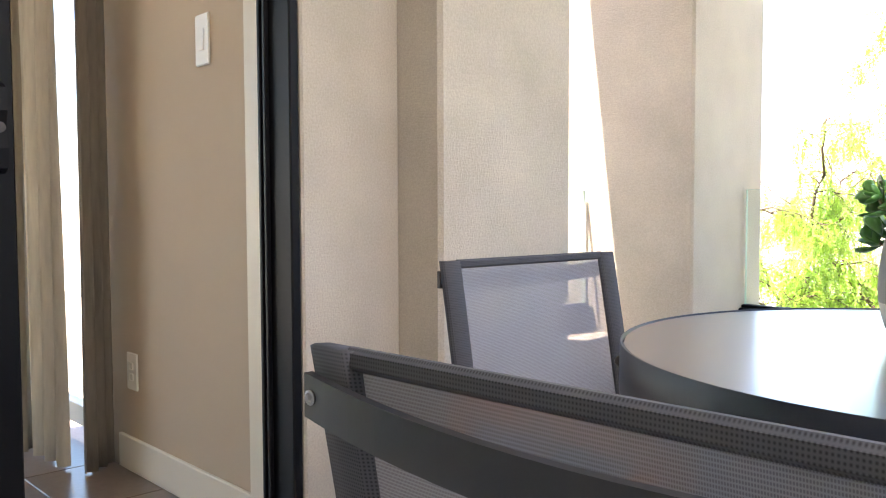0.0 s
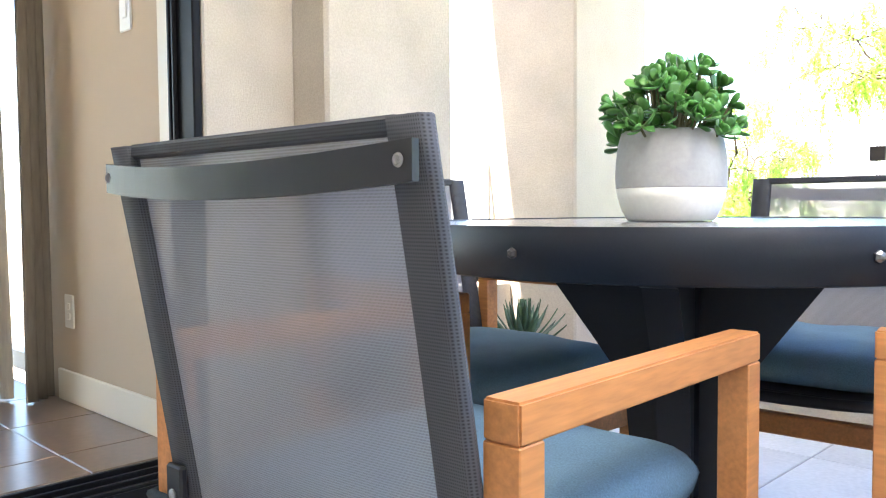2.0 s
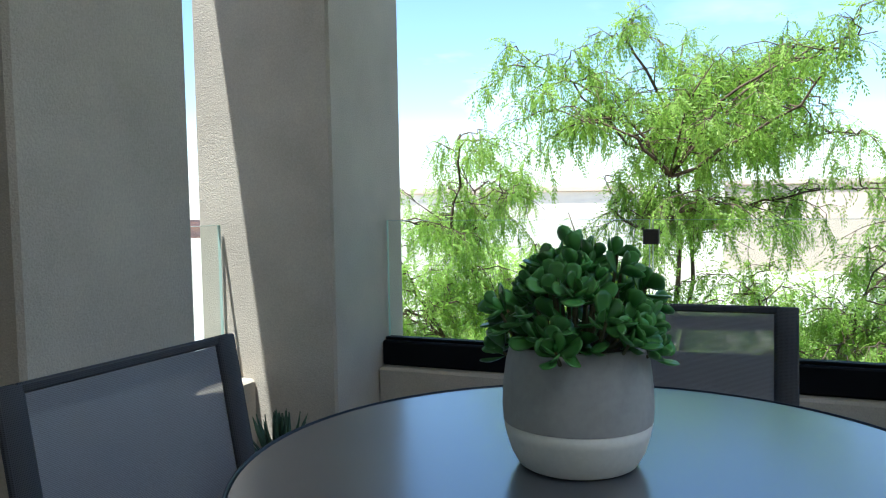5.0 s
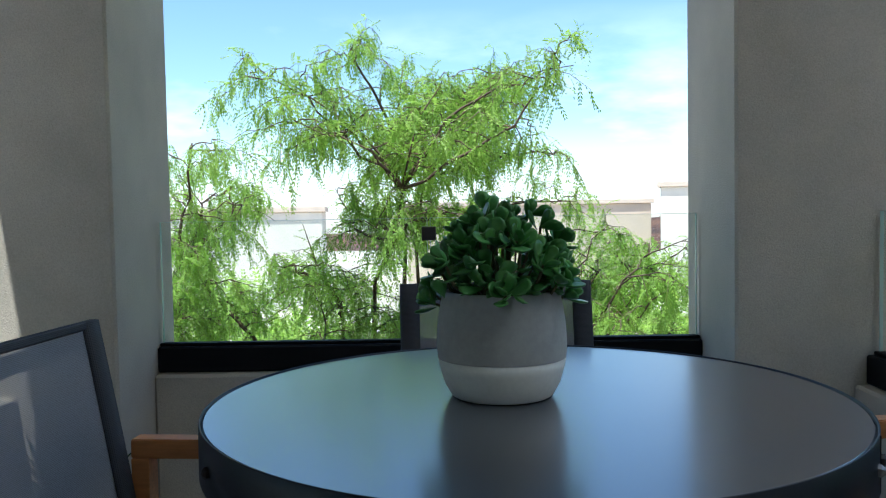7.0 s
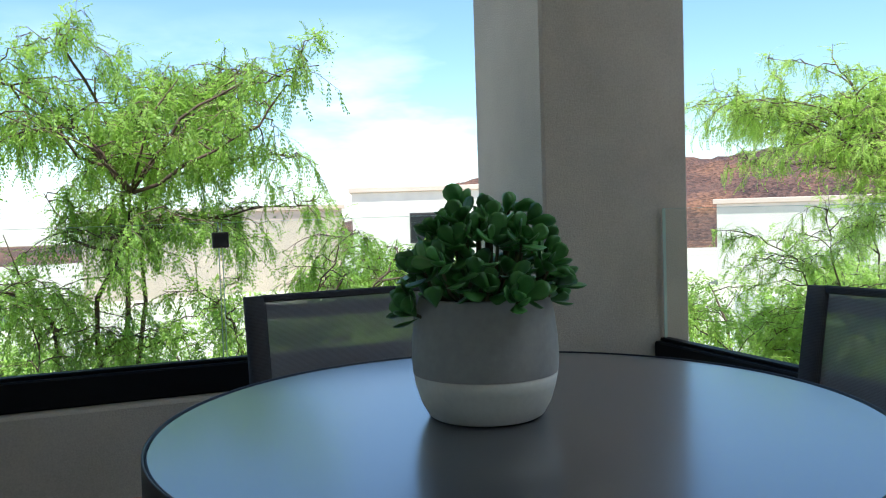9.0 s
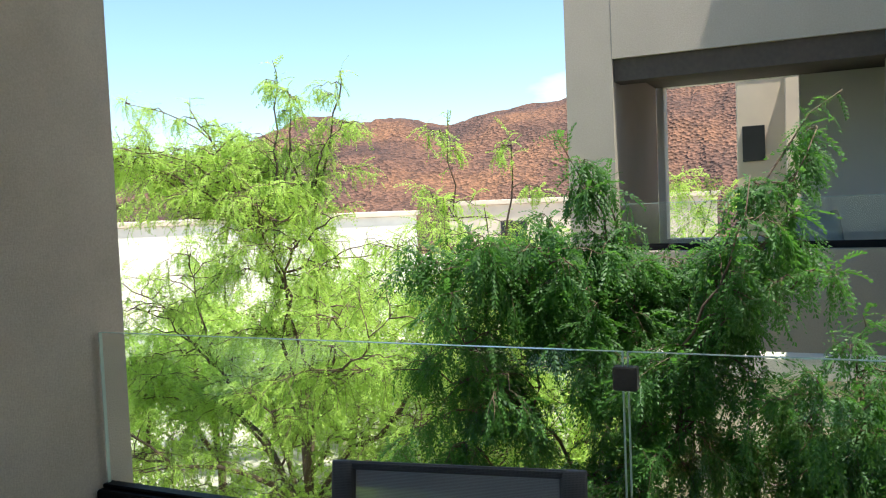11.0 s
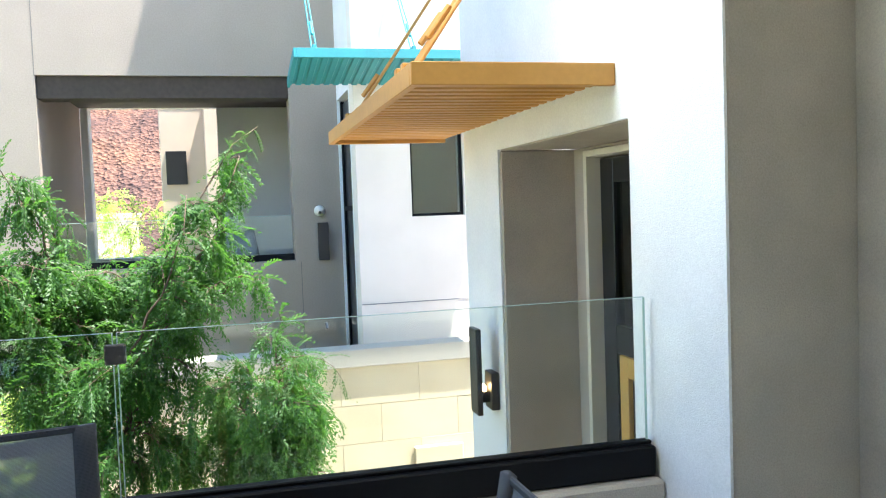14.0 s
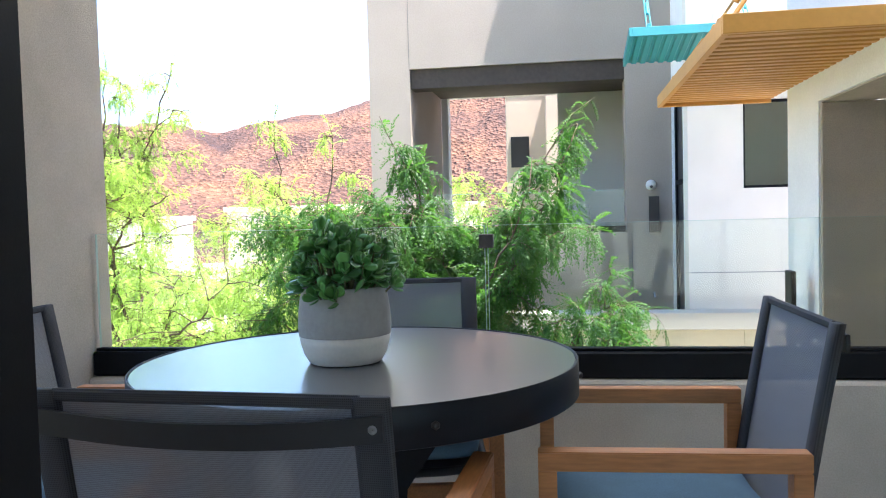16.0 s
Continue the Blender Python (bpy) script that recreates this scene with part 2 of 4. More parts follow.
def mesh_fabric(name, color, opening, gap=None, weave_x=200.0, weave_z=110.0):
    """Woven sling: threads with real gaps between, from two crossed waves."""
    m = bpy.data.materials.new(name)
    m.use_nodes = True
    nt = m.node_tree
    nt.nodes.clear()
    out = nt.nodes.new("ShaderNodeOutputMaterial")
    tr = nt.nodes.new("ShaderNodeBsdfTransparent")
    b = nt.nodes.new("ShaderNodeBsdfPrincipled")
    b.inputs["Roughness"].default_value = 0.8
    co = nt.nodes.new("ShaderNodeTexCoord")
    fac = None
    for axis, scale in (("X", weave_x), ("Z", weave_z)):
        wv = nt.nodes.new("ShaderNodeTexWave")
        wv.bands_direction = axis
        wv.inputs["Scale"].default_value = scale
        nt.links.new(co.outputs["Object"], wv.inputs["Vector"])
        fac = (wv.outputs["Fac"], fac)
    mul = nt.nodes.new("ShaderNodeMath")
    mul.operation = "MULTIPLY"
    nt.links.new(fac[0], mul.inputs[0])
    nt.links.new(fac[1][0], mul.inputs[1])
    mr = nt.nodes.new("ShaderNodeMapRange")
    mr.inputs["From Min"].default_value = 0.05
    mr.inputs["From Max"].default_value = 0.45
    mr.inputs["To Max"].default_value = opening
    nt.links.new(mul.outputs[0], mr.inputs["Value"])
    ns = nt.nodes.new("ShaderNodeTexNoise")
    ns.inputs["Scale"].default_value = 5
    nt.links.new(co.outputs["Object"], ns.inputs["Vector"])
    cr = nt.nodes.new("ShaderNodeMixRGB")
    cr.inputs[1].default_value = (*[c * 0.85 for c in color], 1)
    cr.inputs[2].default_value = (*[c * 1.15 for c in color], 1)
    nt.links.new(ns.outputs["Fac"], cr.inputs[0])
    src = cr.outputs[0]
    if gap:
        weave = nt.nodes.new("ShaderNodeMixRGB")
        weave.inputs[2].default_value = (*gap, 1)
        nt.links.new(mul.outputs[0], weave.inputs[0])
        nt.links.new(src, weave.inputs[1])
        src = weave.outputs[0]
    nt.links.new(src, b.inputs["Base Color"])
    mx = nt.nodes.new("ShaderNodeMixShader")
    nt.links.new(mr.outputs[0], mx.inputs[0])
    nt.links.new(b.outputs[0], mx.inputs[1])
    nt.links.new(tr.outputs[0], mx.inputs[2])
    nt.links.new(mx.outputs[0], out.inputs["Surface"])
    return m


SLING = mesh_fabric("grey_sling_mesh", (0.23, 0.235, 0.27), 0.40)
SLEEVE = mesh_fabric("sling_sleeve", (0.062, 0.064, 0.074), 0.0, (0.008, 0.008, 0.011), 120.0, 100.0)


def leaf_material(name, color, back):
    m = bpy.data.materials.new(name)
    m.use_nodes = True
    nt = m.node_tree
    nt.nodes.clear()
    out = nt.nodes.new("ShaderNodeOutputMaterial")
    d = nt.nodes.new("ShaderNodeBsdfPrincipled")
    d.inputs["Roughness"].default_value = 0.55
    t = nt.nodes.new("ShaderNodeBsdfTranslucent")
    g = nt.nodes.new("ShaderNodeNewGeometry")
    ramp = nt.nodes.new("ShaderNodeMixRGB")
    ramp.inputs[1].default_value = (*[c * 0.65 for c in color], 1)
    ramp.inputs[2].default_value = (color[0] * 1.5, color[1] * 1.3, color[2], 1)
    nt.links.new(g.outputs["Random Per Island"], ramp.inputs[0])
    nt.links.new(ramp.outputs[0], d.inputs["Base Color"])
    t.inputs["Color"].default_value = (*back, 1)
    mx = nt.nodes.new("ShaderNodeMixShader")
    mx.inputs[0].default_value = 0.45
    nt.links.new(d.outputs[0], mx.inputs[1])
    nt.links.new(t.outputs[0], mx.inputs[2])
    nt.links.new(mx.outputs[0], out.inputs["Surface"])
    return m


LEAF_BRIGHT = leaf_material("mesquite_leaf_bright", (0.22, 0.36, 0.065), (0.42, 0.64, 0.10))
LEAF_PALE = leaf_material("mesquite_leaf_pale", (0.29, 0.43, 0.09), (0.56, 0.78, 0.15))
LEAF_DARK = leaf_material("acacia_leaf_deep", (0.038, 0.11, 0.022), (0.13, 0.32, 0.04))

# ---------------- mesh helpers ----------------
def mesh_of(name, bm, mat, smooth=False):
    me = bpy.data.meshes.new(name)
    bm.to_mesh(me)
    bm.free()
    me.materials.append(mat)
    if smooth:
        for p in me.polygons:
            p.use_smooth = True
    return me


def thing(name, label, category, group="", at=None, kind=""):
    ob = new(name)
    ob.empty_display_size = 0.1
    if at is not None:
        ob.matrix_world = at
    return tagged(ob, label, category, group, kind)


def part(name, bm, mat, parent, label="", smooth=False):
    me = bm if isinstance(bm, bpy.types.Mesh) else mesh_of(name, bm, mat, smooth)
    ob = new(name, me)
    ob.parent = parent
    if label:
        tagged(ob, label)
    return ob


def solid(name, bm, mat, label, category, kind="", smooth=False, group=""):
    ob = new(name, mesh_of(name, bm, mat, smooth))
    return tagged(ob, label, category, group, kind)


def box(lo, hi, bevel=0.0, bm=None, m=None, seg=1):
    own = bmesh.new()
    geo = bmesh.ops.create_cube(own, size=1.0)
    c = [(a + b) / 2 for a, b in zip(lo, hi)]
    d = [abs(b - a) for a, b in zip(lo, hi)]
    bmesh.ops.transform(own, matrix=Matrix.Translation(c) @ Matrix.Diagonal((*d, 1)), verts=own.verts)
    if bevel:
        bmesh.ops.bevel(own, geom=own.edges[:], offset=bevel, segments=seg, affect="EDGES")
    if m is not None:
        bmesh.ops.transform(own, matrix=m, verts=own.verts)
    if bm is None:
        return own
    return join(bm, own)


def join(bm, other):
    me = bpy.data.meshes.new("tmp")
    other.to_mesh(me)
    other.free()
    bm.from_mesh(me)
    bpy.data.meshes.remove(me)
    return bm


def lathe(profile, n=48, bm=None, cap=True):
    own = bmesh.new() if bm is None else bm
    rings = []
    for r, z in profile:
        rings.append([own.verts.new((r * math.cos(2 * math.pi * k / n), r * math.sin(2 * math.pi * k / n), z)) for k in range(n)])
    for a, b in zip(rings, rings[1:]):
        for k in range(n):
            own.faces.new((a[k], a[(k + 1) % n], b[(k + 1) % n], b[k]))
    if cap:
        own.faces.new(rings[0][::-1])
        own.faces.new(rings[-1])
    return own


def tube(points, radius, n=8, bm=None):
    """A round rod along points; radius may be a list."""
    own = bmesh.new() if bm is None else bm
    pts = [Vector(p) for p in points]
    rad = radius if isinstance(radius, (list, tuple)) else [radius] * len(pts)
    rings = []
    for i, p in enumerate(pts):
        d = (pts[min(i + 1, len(pts) - 1)] - pts[max(i - 1, 0)]).normalized()
        u = d.cross(Vector((0, 0, 1)) if abs(d.z) < 0.9 else Vector((1, 0, 0))).normalized()
        v = d.cross(u)
        rings.append([own.verts.new(p + rad[i] * (math.cos(2 * math.pi * k / n) * u + math.sin(2 * math.pi * k / n) * v)) for k in range(n)])
    for a, b in zip(rings, rings[1:]):
        for k in range(n):
            own.faces.new((a[k], a[(k + 1) % n], b[(k + 1) % n], b[k]))
    own.faces.new(rings[0][::-1])
    own.faces.new(rings[-1])
    return own


def prism(outline, y0, y1, bm=None):
    """Outline of (x, z) swept from y0 to y1."""
    own = bmesh.new() if bm is None else bm
    a = [own.verts.new((x, y0, z)) for x, z in outline]
    b = [own.verts.new((x, y1, z)) for x, z in outline]
    own.faces.new(a)
    own.faces.new(b[::-1])
    k = len(a)
    for i in range(k):
        own.faces.new((a[(i + 1) % k], a[i], b[i], b[(i + 1) % k]))
    bmesh.ops.recalc_face_normals(own, faces=own.faces[:])
    return own


def structure(name, boxes, mat, label, category, bevel=0.012):
    bm = bmesh.new()
    for lo, hi in boxes:
        box(lo, hi, bevel, bm)
    return solid(name, bm, mat, label, category, kind="structure")


GROUND_Z = -3.2
CEIL = 3.0
ROOM_Z = 0.07
# ---------------- the balcony's walls ----------------
structure("wall_north", [((-1.87, 1.45, -0.05), (-1.265, 2.03, CEIL)), ((0.865, 1.45, -0.05), (1.47, 2.03, CEIL))], STUCCO,
          "greige stucco corner pillars beside the wide opening", "wall", 0.01)
structure("wall_north_knee", [((-1.265, 1.78, -0.05), (0.865, 2.02, 0.497))], STUCCO, "low greige stucco parapet under the glass rail", "wall", 0.01)
structure("wall_east_knee", [((1.265, -1.868, -0.05), (1.465, 1.45, 0.497))], STUCCO, "low greige stucco parapet under the long glass rail", "wall", 0.01)
structure("wall_pillar_west", [((-1.87, 0.11, -0.05), (-1.25, 0.675, CEIL))], STUCCO, "greige stucco pillar between door and slot opening", "wall", 0.012)
structure("header_slot", [((-1.86, 0.675, 2.76), (-1.60, 1.45, CEIL))], STUCCO, "stucco header over the narrow slot opening", "wall", 0.006)
structure("wall_west_slot_knee", [((-1.86, 0.675, -0.05), (-1.62, 1.45, 0.497))], STUCCO, "low stucco parapet in the narrow slot opening", "wall", 0.01)
structure("wall_west", [((-1.60, -0.214, -0.05), (-1.418, 0.11, CEIL)), ((-1.60, -2.36, 2.45), (-1.418, -0.215, CEIL))], STUCCO,
          "greige stucco wall beside the sliding door", "wall", 0.006)
structure("wall_south", [((-1.60, -2.55, -0.05), (0.91, -2.298, CEIL)), ((0.905, -2.55, -0.05), (1.47, -1.8795, CEIL))], STUCCO,
          "greige stucco end wall of the balcony", "wall", 0.008)
structure("wall_south_jamb", [((0.907, -1.879, -0.05), (1.471, -1.870, CEIL))], STUCCO_WHITE, "white stucco jamb where the glass rail ends", "wall", 0.0)
structure("ceiling", [((-1.87, -2.55, CEIL), (1.48, 2.04, CEIL + 0.3))], CEILING, "flat painted stucco soffit over the balcony", "ceiling", 0.0)
structure("slab", [((-1.87, -2.55, -0.35), (1.47, 2.03, -0.052))], STUCCO, "concrete balcony slab with stucco edge", "floor", 0.0)
structure("wall_below", [((-5.3, -5.3, GROUND_Z), (1.46, 2.02, -0.36))], STUCCO_TAN, "tan stucco storey under the balcony", "wall", 0.0)


def tiled(name, x0, x1, y0, y1, z, size, mat, label, gap=0.004, thick=0.012):
    base = solid(name, box((x0, y0, z - 0.05), (x1, y1, z - 0.004)), GROUT, label, "floor", kind="structure")
    cache = {}
    nx, ny = math.ceil((x1 - x0) / size), math.ceil((y1 - y0) / size)
    for i in range(nx):
        for j in range(ny):
            a, b = x0 + i * size, y0 + j * size
            w, d = min(size, x1 - a) - gap, min(size, y1 - b) - gap
            if w < 0.02 or d < 0.02:
                continue
            key = (round(w, 3), round(d, 3))
            if key not in cache:
                cache[key] = mesh_of("tile", box((0, 0, -thick), (w, d, 0), 0.0025), mat)
            t = part("tile", cache[key], mat, base)
            t.location = (a + gap / 2, b + gap / 2, z)
    return base


# ---------------- glass rails ----------------
def glass_rail(name, length, split, m, label):
    """A rail along local x from 0 to length: black shoe, two panes, a square clip at the joint."""
    rail = thing(name, label, "glass railing", at=m)
    shoe = box((0, -0.045, 0.50), (length, 0.045, 0.600), 0.006)
    part("bottom_shoe", shoe, BLACK_METAL, rail, "black aluminium base shoe")
    part("glazing_bead", box((0.002, -0.020, 0.600), (length - 0.002, 0.020, 0.612), 0.003), BLACK_METAL, rail)
    spans = [(0.012, split - 0.006), (split + 0.006, length - 0.012)] if split else [(0.012, length - 0.012)]
    for a, b in spans:
        pane = part("pane", box((a, -0.006, 0.605), (b, 0.006, 1.088)), GLASS, rail, "clear glass pane")
        pane.visible_shadow = False
        edge = box((a, -0.0062, 1.0882), (b, 0.0062, 1.0895))
        for x in (a, b):
            box((x - 0.0012, -0.0062, 0.612), (x + 0.0012, 0.0062, 1.088), 0, edge)
        part("polished_edge", edge, GLASS_EDGE, rail, "greenish polished glass edge")
    if split:
        part("clip", box((split - 0.028, -0.016, 1.0), (split + 0.028, 0.016, 1.055), 0.003), BRONZE, rail, "square bronze joint clip")
    return rail


glass_rail("glass_railing", 2.128, 1.262 - 0.19, pose(-1.264, 1.868, 0), "frameless glass railing in a black base shoe on the parapet")
glass_rail("glass_railing", 3.305, 1.448 + 0.205, pose(1.35, 1.447, 0, 0, 0, -90), "long frameless glass railing in a black base shoe")
glass_rail("glass_railing", 0.771, 0, pose(-1.76, 1.4475, 0, 0, 0, -90), "short glass railing in the narrow slot opening")

# ---------------- sliding door and the room behind ----------------
JAMB_Y = -0.214
structure("door_frame", [((-1.565, JAMB_Y - 0.03, ROOM_Z - 0.02), (-1.425, JAMB_Y - 0.002, 2.45))], BLACK_METAL, "black aluminium sliding door jamb", "door frame", 0.004)
track = bmesh.new()
for k, (a, b, h) in enumerate(((-1.60, -1.42, 0.05), (-1.575, -1.56, 0.075), (-1.53, -1.515, 0.07), (-1.485, -1.47, 0.065), (-1.44, -1.425, 0.06))):
    box((a, -2.26, 0.0 if k == 0 else 0.045), (b, JAMB_Y - 0.031, h), 0.002, track)
solid("door_track", track, BLACK_METAL, "black ribbed sill track of the sliding door", "door track", kind="structure")
jamb_ribs = bmesh.new()
for a in (-1.555, -1.53):
    box((a, JAMB_Y - 0.044, ROOM_Z), (a + 0.012, JAMB_Y - 0.031, 2.44), 0.002, jamb_ribs)
solid("door_frame_ribs", jamb_ribs, BLACK_METAL, "vertical guide ribs on the black door jamb", "door frame", kind="structure")


def sliding_panel():
    d = thing("door_1", "black-framed glass sliding door panel, slid open", "sliding door", at=pose(-1.86, -0.762, ROOM_Z + 0.005), kind="structure")
    part("stile", box((-0.022, -0.088, 0), (0.022, 0, 2.32), 0.004), BLACK_METAL, d)
    part("stile", box((-0.022, -1.40, 0), (0.022, -1.312, 2.32), 0.004), BLACK_METAL, d)
    part("bottom_rail", box((-0.021, -1.311, 0), (0.021, -0.0885, 0.10), 0.004), BLACK_METAL, d)
    part("top_rail", box((-0.021, -1.311, 2.23), (0.021, -0.0885, 2.32), 0.004), BLACK_METAL, d)
    pane = part("pane", box((-0.006, -1.311, 0.101), (0.006, -0.089, 2.229)), GLASS, d, "clear glass pane")
    pane.visible_shadow = False
    h = part("handle", prism([(0.0, 0.0), (0.030, 0.012), (0.036, 0.06), (0.022, 0.105), (0.036, 0.15), (0.030, 0.205), (0.0, 0.22)], -0.058, -0.024), BLACK_METAL, d, "black moulded pull handle")
    h.location = (0.022, 0.0, 1.03)
    part("lock_thumbturn", tube([(0.022, -0.04, 1.14), (0.052, -0.04, 1.14)], 0.013, 14), BRONZE, h)
    h.children[0].location = (-0.022, 0, -1.03)
    return d


sliding_panel()
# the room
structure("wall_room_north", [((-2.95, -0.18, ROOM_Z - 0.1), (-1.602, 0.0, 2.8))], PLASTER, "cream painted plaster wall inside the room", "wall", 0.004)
structure("wall_room_return", [((-1.66, -0.236, ROOM_Z - 0.02), (-1.567, -0.1805, 2.6))], TRIMPAINT, "cream plaster return beside the door jamb", "wall", 0.004)
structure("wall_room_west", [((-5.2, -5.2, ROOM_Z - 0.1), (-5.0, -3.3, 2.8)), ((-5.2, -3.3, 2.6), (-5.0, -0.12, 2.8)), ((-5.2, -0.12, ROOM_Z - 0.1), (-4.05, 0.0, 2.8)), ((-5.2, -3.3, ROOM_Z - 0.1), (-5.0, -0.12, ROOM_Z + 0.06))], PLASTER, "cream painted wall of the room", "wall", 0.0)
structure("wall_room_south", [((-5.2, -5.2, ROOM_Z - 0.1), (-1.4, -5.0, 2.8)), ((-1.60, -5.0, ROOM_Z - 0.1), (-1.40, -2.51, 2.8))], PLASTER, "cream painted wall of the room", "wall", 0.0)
structure("ceiling_room", [((-5.2, -5.2, 2.8), (-1.61, 0.1, 2.95))], CEILING, "white flat room ceiling", "ceiling", 0.0)
structure("baseboard", [((-2.66, -0.195, ROOM_Z), (-1.665, -0.1805, 0.195)), ((-1.665, -0.253, ROOM_Z), (-1.57, -0.2365, 0.215))], TRIMPAINT, "cream painted baseboard", "baseboard", 0.003)


def wall_plate(name, x, z, w, h, toggle, label):
    p = thing(name, label, name.replace("_", " "), at=pose(x, -0.18, z))
    part("plate", box((-w / 2, -0.007, -h / 2), (w / 2, 0, h / 2), 0.003, seg=2), PLASTIC_WHITE, p)
    if toggle:
        part("rocker", box((-0.016, -0.010, -0.033), (0.016, -0.0072, 0.033), 0.002), PLASTIC_WHITE, p)
    else:
        for dz in (-0.02, 0.02):
            part("socket", box((-0.015, -0.009, dz - 0.013), (0.015, -0.0072, dz + 0.013), 0.003), PLASTIC_WHITE, p)


wall_plate("light_switch", -1.985, 1.53, 0.085, 0.155, True, "cream plastic light switch on the plaster wall")
wall_plate("power_outlet", -2.55, 0.435, 0.085, 0.135, False, "cream plastic power outlet above the baseboard")


def drape(name, path, z0, z1, mat, label, waves, depth, seed):
    rng = random.Random(seed)
    bm = bmesh.new()
    n, rows = waves * 10, 14
    (ax, ay), (bx, by) = path
    d = Vector((bx - ax, by - ay, 0))
    nrm = Vector((-d.y, d.x, 0)).normalized()
    ph = [rng.uniform(0.7, 1.3) for _ in range(waves + 1)]
    grid = []
    for j in range(rows + 1):
        v = j / rows
        row = []
        for i in range(n + 1):
            u = i / n
            amp = depth * ph[int(u * waves * 0.999)] * (0.75 + 0.25 * (1 - v))
            off = amp * math.sin(u * waves * 2 * math.pi + 0.5 * math.sin(v * 3 + seed))
            p = Vector((ax, ay, 0)) + d * u + nrm * off
            row.append(bm.verts.new((p.x, p.y, z0 + (z1 - z0) * v)))
        grid.append(row)
    for a, b in zip(grid, grid[1:]):
        for i in range(n):
            bm.faces.new((a[i], a[i + 1], b[i + 1], b[i]))
    bmesh.ops.solidify(bm, geom=bm.faces[:], thickness=0.003)
    return solid(name, bm, mat, label, "curtain", smooth=True)


drape("drape", ((-2.62, -0.325), (-2.72, -0.20)), ROOM_Z + 0.005, 2.72, LINEN_DARK, "taupe linen drape gathered at the wall", 3, 0.022, 3)
drape("drape", ((-2.74, -0.35), (-3.04, -0.375)), ROOM_Z + 0.01, 2.72, LINEN, "pale linen drape hanging in folds beside the window", 3, 0.025, 5)
drape("drape", ((-3.06, -0.375), (-3.36, -0.40)), ROOM_Z + 0.005, 2.72, LINEN_DARK, "taupe linen drape gathered in deep folds", 4, 0.03, 8)
win = thing("window_1", "tall black-framed room window behind the drapes", "window", at=pose(-4.05, -0.06, ROOM_Z), kind="structure")
part("window_frame", box((0, -0.03, 0), (1.1, 0.03, 0.09), 0.003), TRIMPAINT, win)
part("window_frame", box((0, -0.03, 2.5), (1.1, 0.03, 2.58), 0.003), TRIMPAINT, win)
wp = part("pane", box((0, -0.004, 0.09), (1.1, 0.004, 2.5)), GLASS, win)
wp.visible_shadow = False

wide = thing("window_4", "wide glazed wall on the far side of the room", "window", at=pose(-5.1, -3.3, ROOM_Z + 0.061), kind="structure")
for yy in (0.0, 1.03, 2.06, 3.12):
    part("mullion", box((-0.03, yy, 0), (0.03, yy + 0.055, 2.46), 0.003), BLACK_METAL, wide)
for yy in (0.055, 1.085, 2.115):
    wq = part("pane", box((-0.004, yy, 0.0), (0.004, yy + 0.975 + (0.03 if yy > 2 else 0), 2.46)), GLASS, wide)
    wq.visible_shadow = False

# ---------------- round table ----------------
def round_table(m):
    t = thing("round_table", "round black steel table with a smooth dark top", "table", at=m)
    r = 0.509
    part("tabletop", lathe([(0.0005, 0.794), (r - 0.008, 0.794), (r - 0.004, 0.806), (r - 0.007, 0.8095), (0.0005, 0.8095)], 128), TABLE_TOP, t, "smooth charcoal laminate tabletop", smooth=False)
    rim = lathe([(r - 0.004, 0.802), (r - 0.003, 0.811), (r - 0.001, 0.812), (r, 0.811), (r + 0.001, 0.735), (r - 0.003, 0.732), (r - 0.006, 0.735), (r - 0.004, 0.802)], 128, cap=False)
    part("rim_band", rim, TABLE_RIM, t, "blue-black steel rim band", smooth=True)
    part("under_plate", lathe([(0.0005, 0.755), (r - 0.008, 0.755), (r - 0.008, 0.792), (0.0005, 0.792)], 96), TABLE_RIM, t)
    for ang in (-90, -150, -33.2, -27.6, 30, 90, 150, 84):
        c, s = math.cos(radians(ang)), math.sin(radians(ang))
        b = lathe([(0.0005, 0), (0.0085, 0), (0.0085, 0.004), (0.005, 0.008), (0.0005, 0.009)], 6, cap=False)
        ob = part("bolt", b, BRONZE if ang != -33.2 else STEEL, t)
        ob.matrix_local = pose((r + 0.0005) * c, (r + 0.0005) * s, 0.772, 0, 90, ang)
    for ang in (-30.4, 87):
        c, s = math.cos(radians(ang)), math.sin(radians(ang))
        ob = part("band_joint", box((-0.002, -0.0012, -0.038), (0.0006, 0.0012, 0.038)), BLACK_METAL, t)
        ob.matrix_local = pose((r + 0.001) * c, (r + 0.001) * s, 0.773, 0, 0, ang)
    fin = [(0.03, 0.752), (0.35, 0.752), (0.34, 0.738), (0.30, 0.732), (0.29, 0.712), (0.255, 0.705), (0.105, 0.50), (0.085, 0.30), (0.33, 0.035), (0.33, 0.0), (0.03, 0.0)]
    fm = mesh_of("leg", prism(fin, -0.03, 0.03), TABLE_RIM)
    for k in range(4):
        ob = part("leg", fm, TABLE_RIM, t, "angular dark steel pedestal leg")
        ob.rotation_euler = (0, 0, radians(90 * k + 20))
    part("hub", box((-0.045, -0.045, 0.01), (0.045, 0.045, 0.75), 0.006), TABLE_RIM, t)
    return t


round_table(pose(0.025, -0.032, 0, 0, 0, 0))

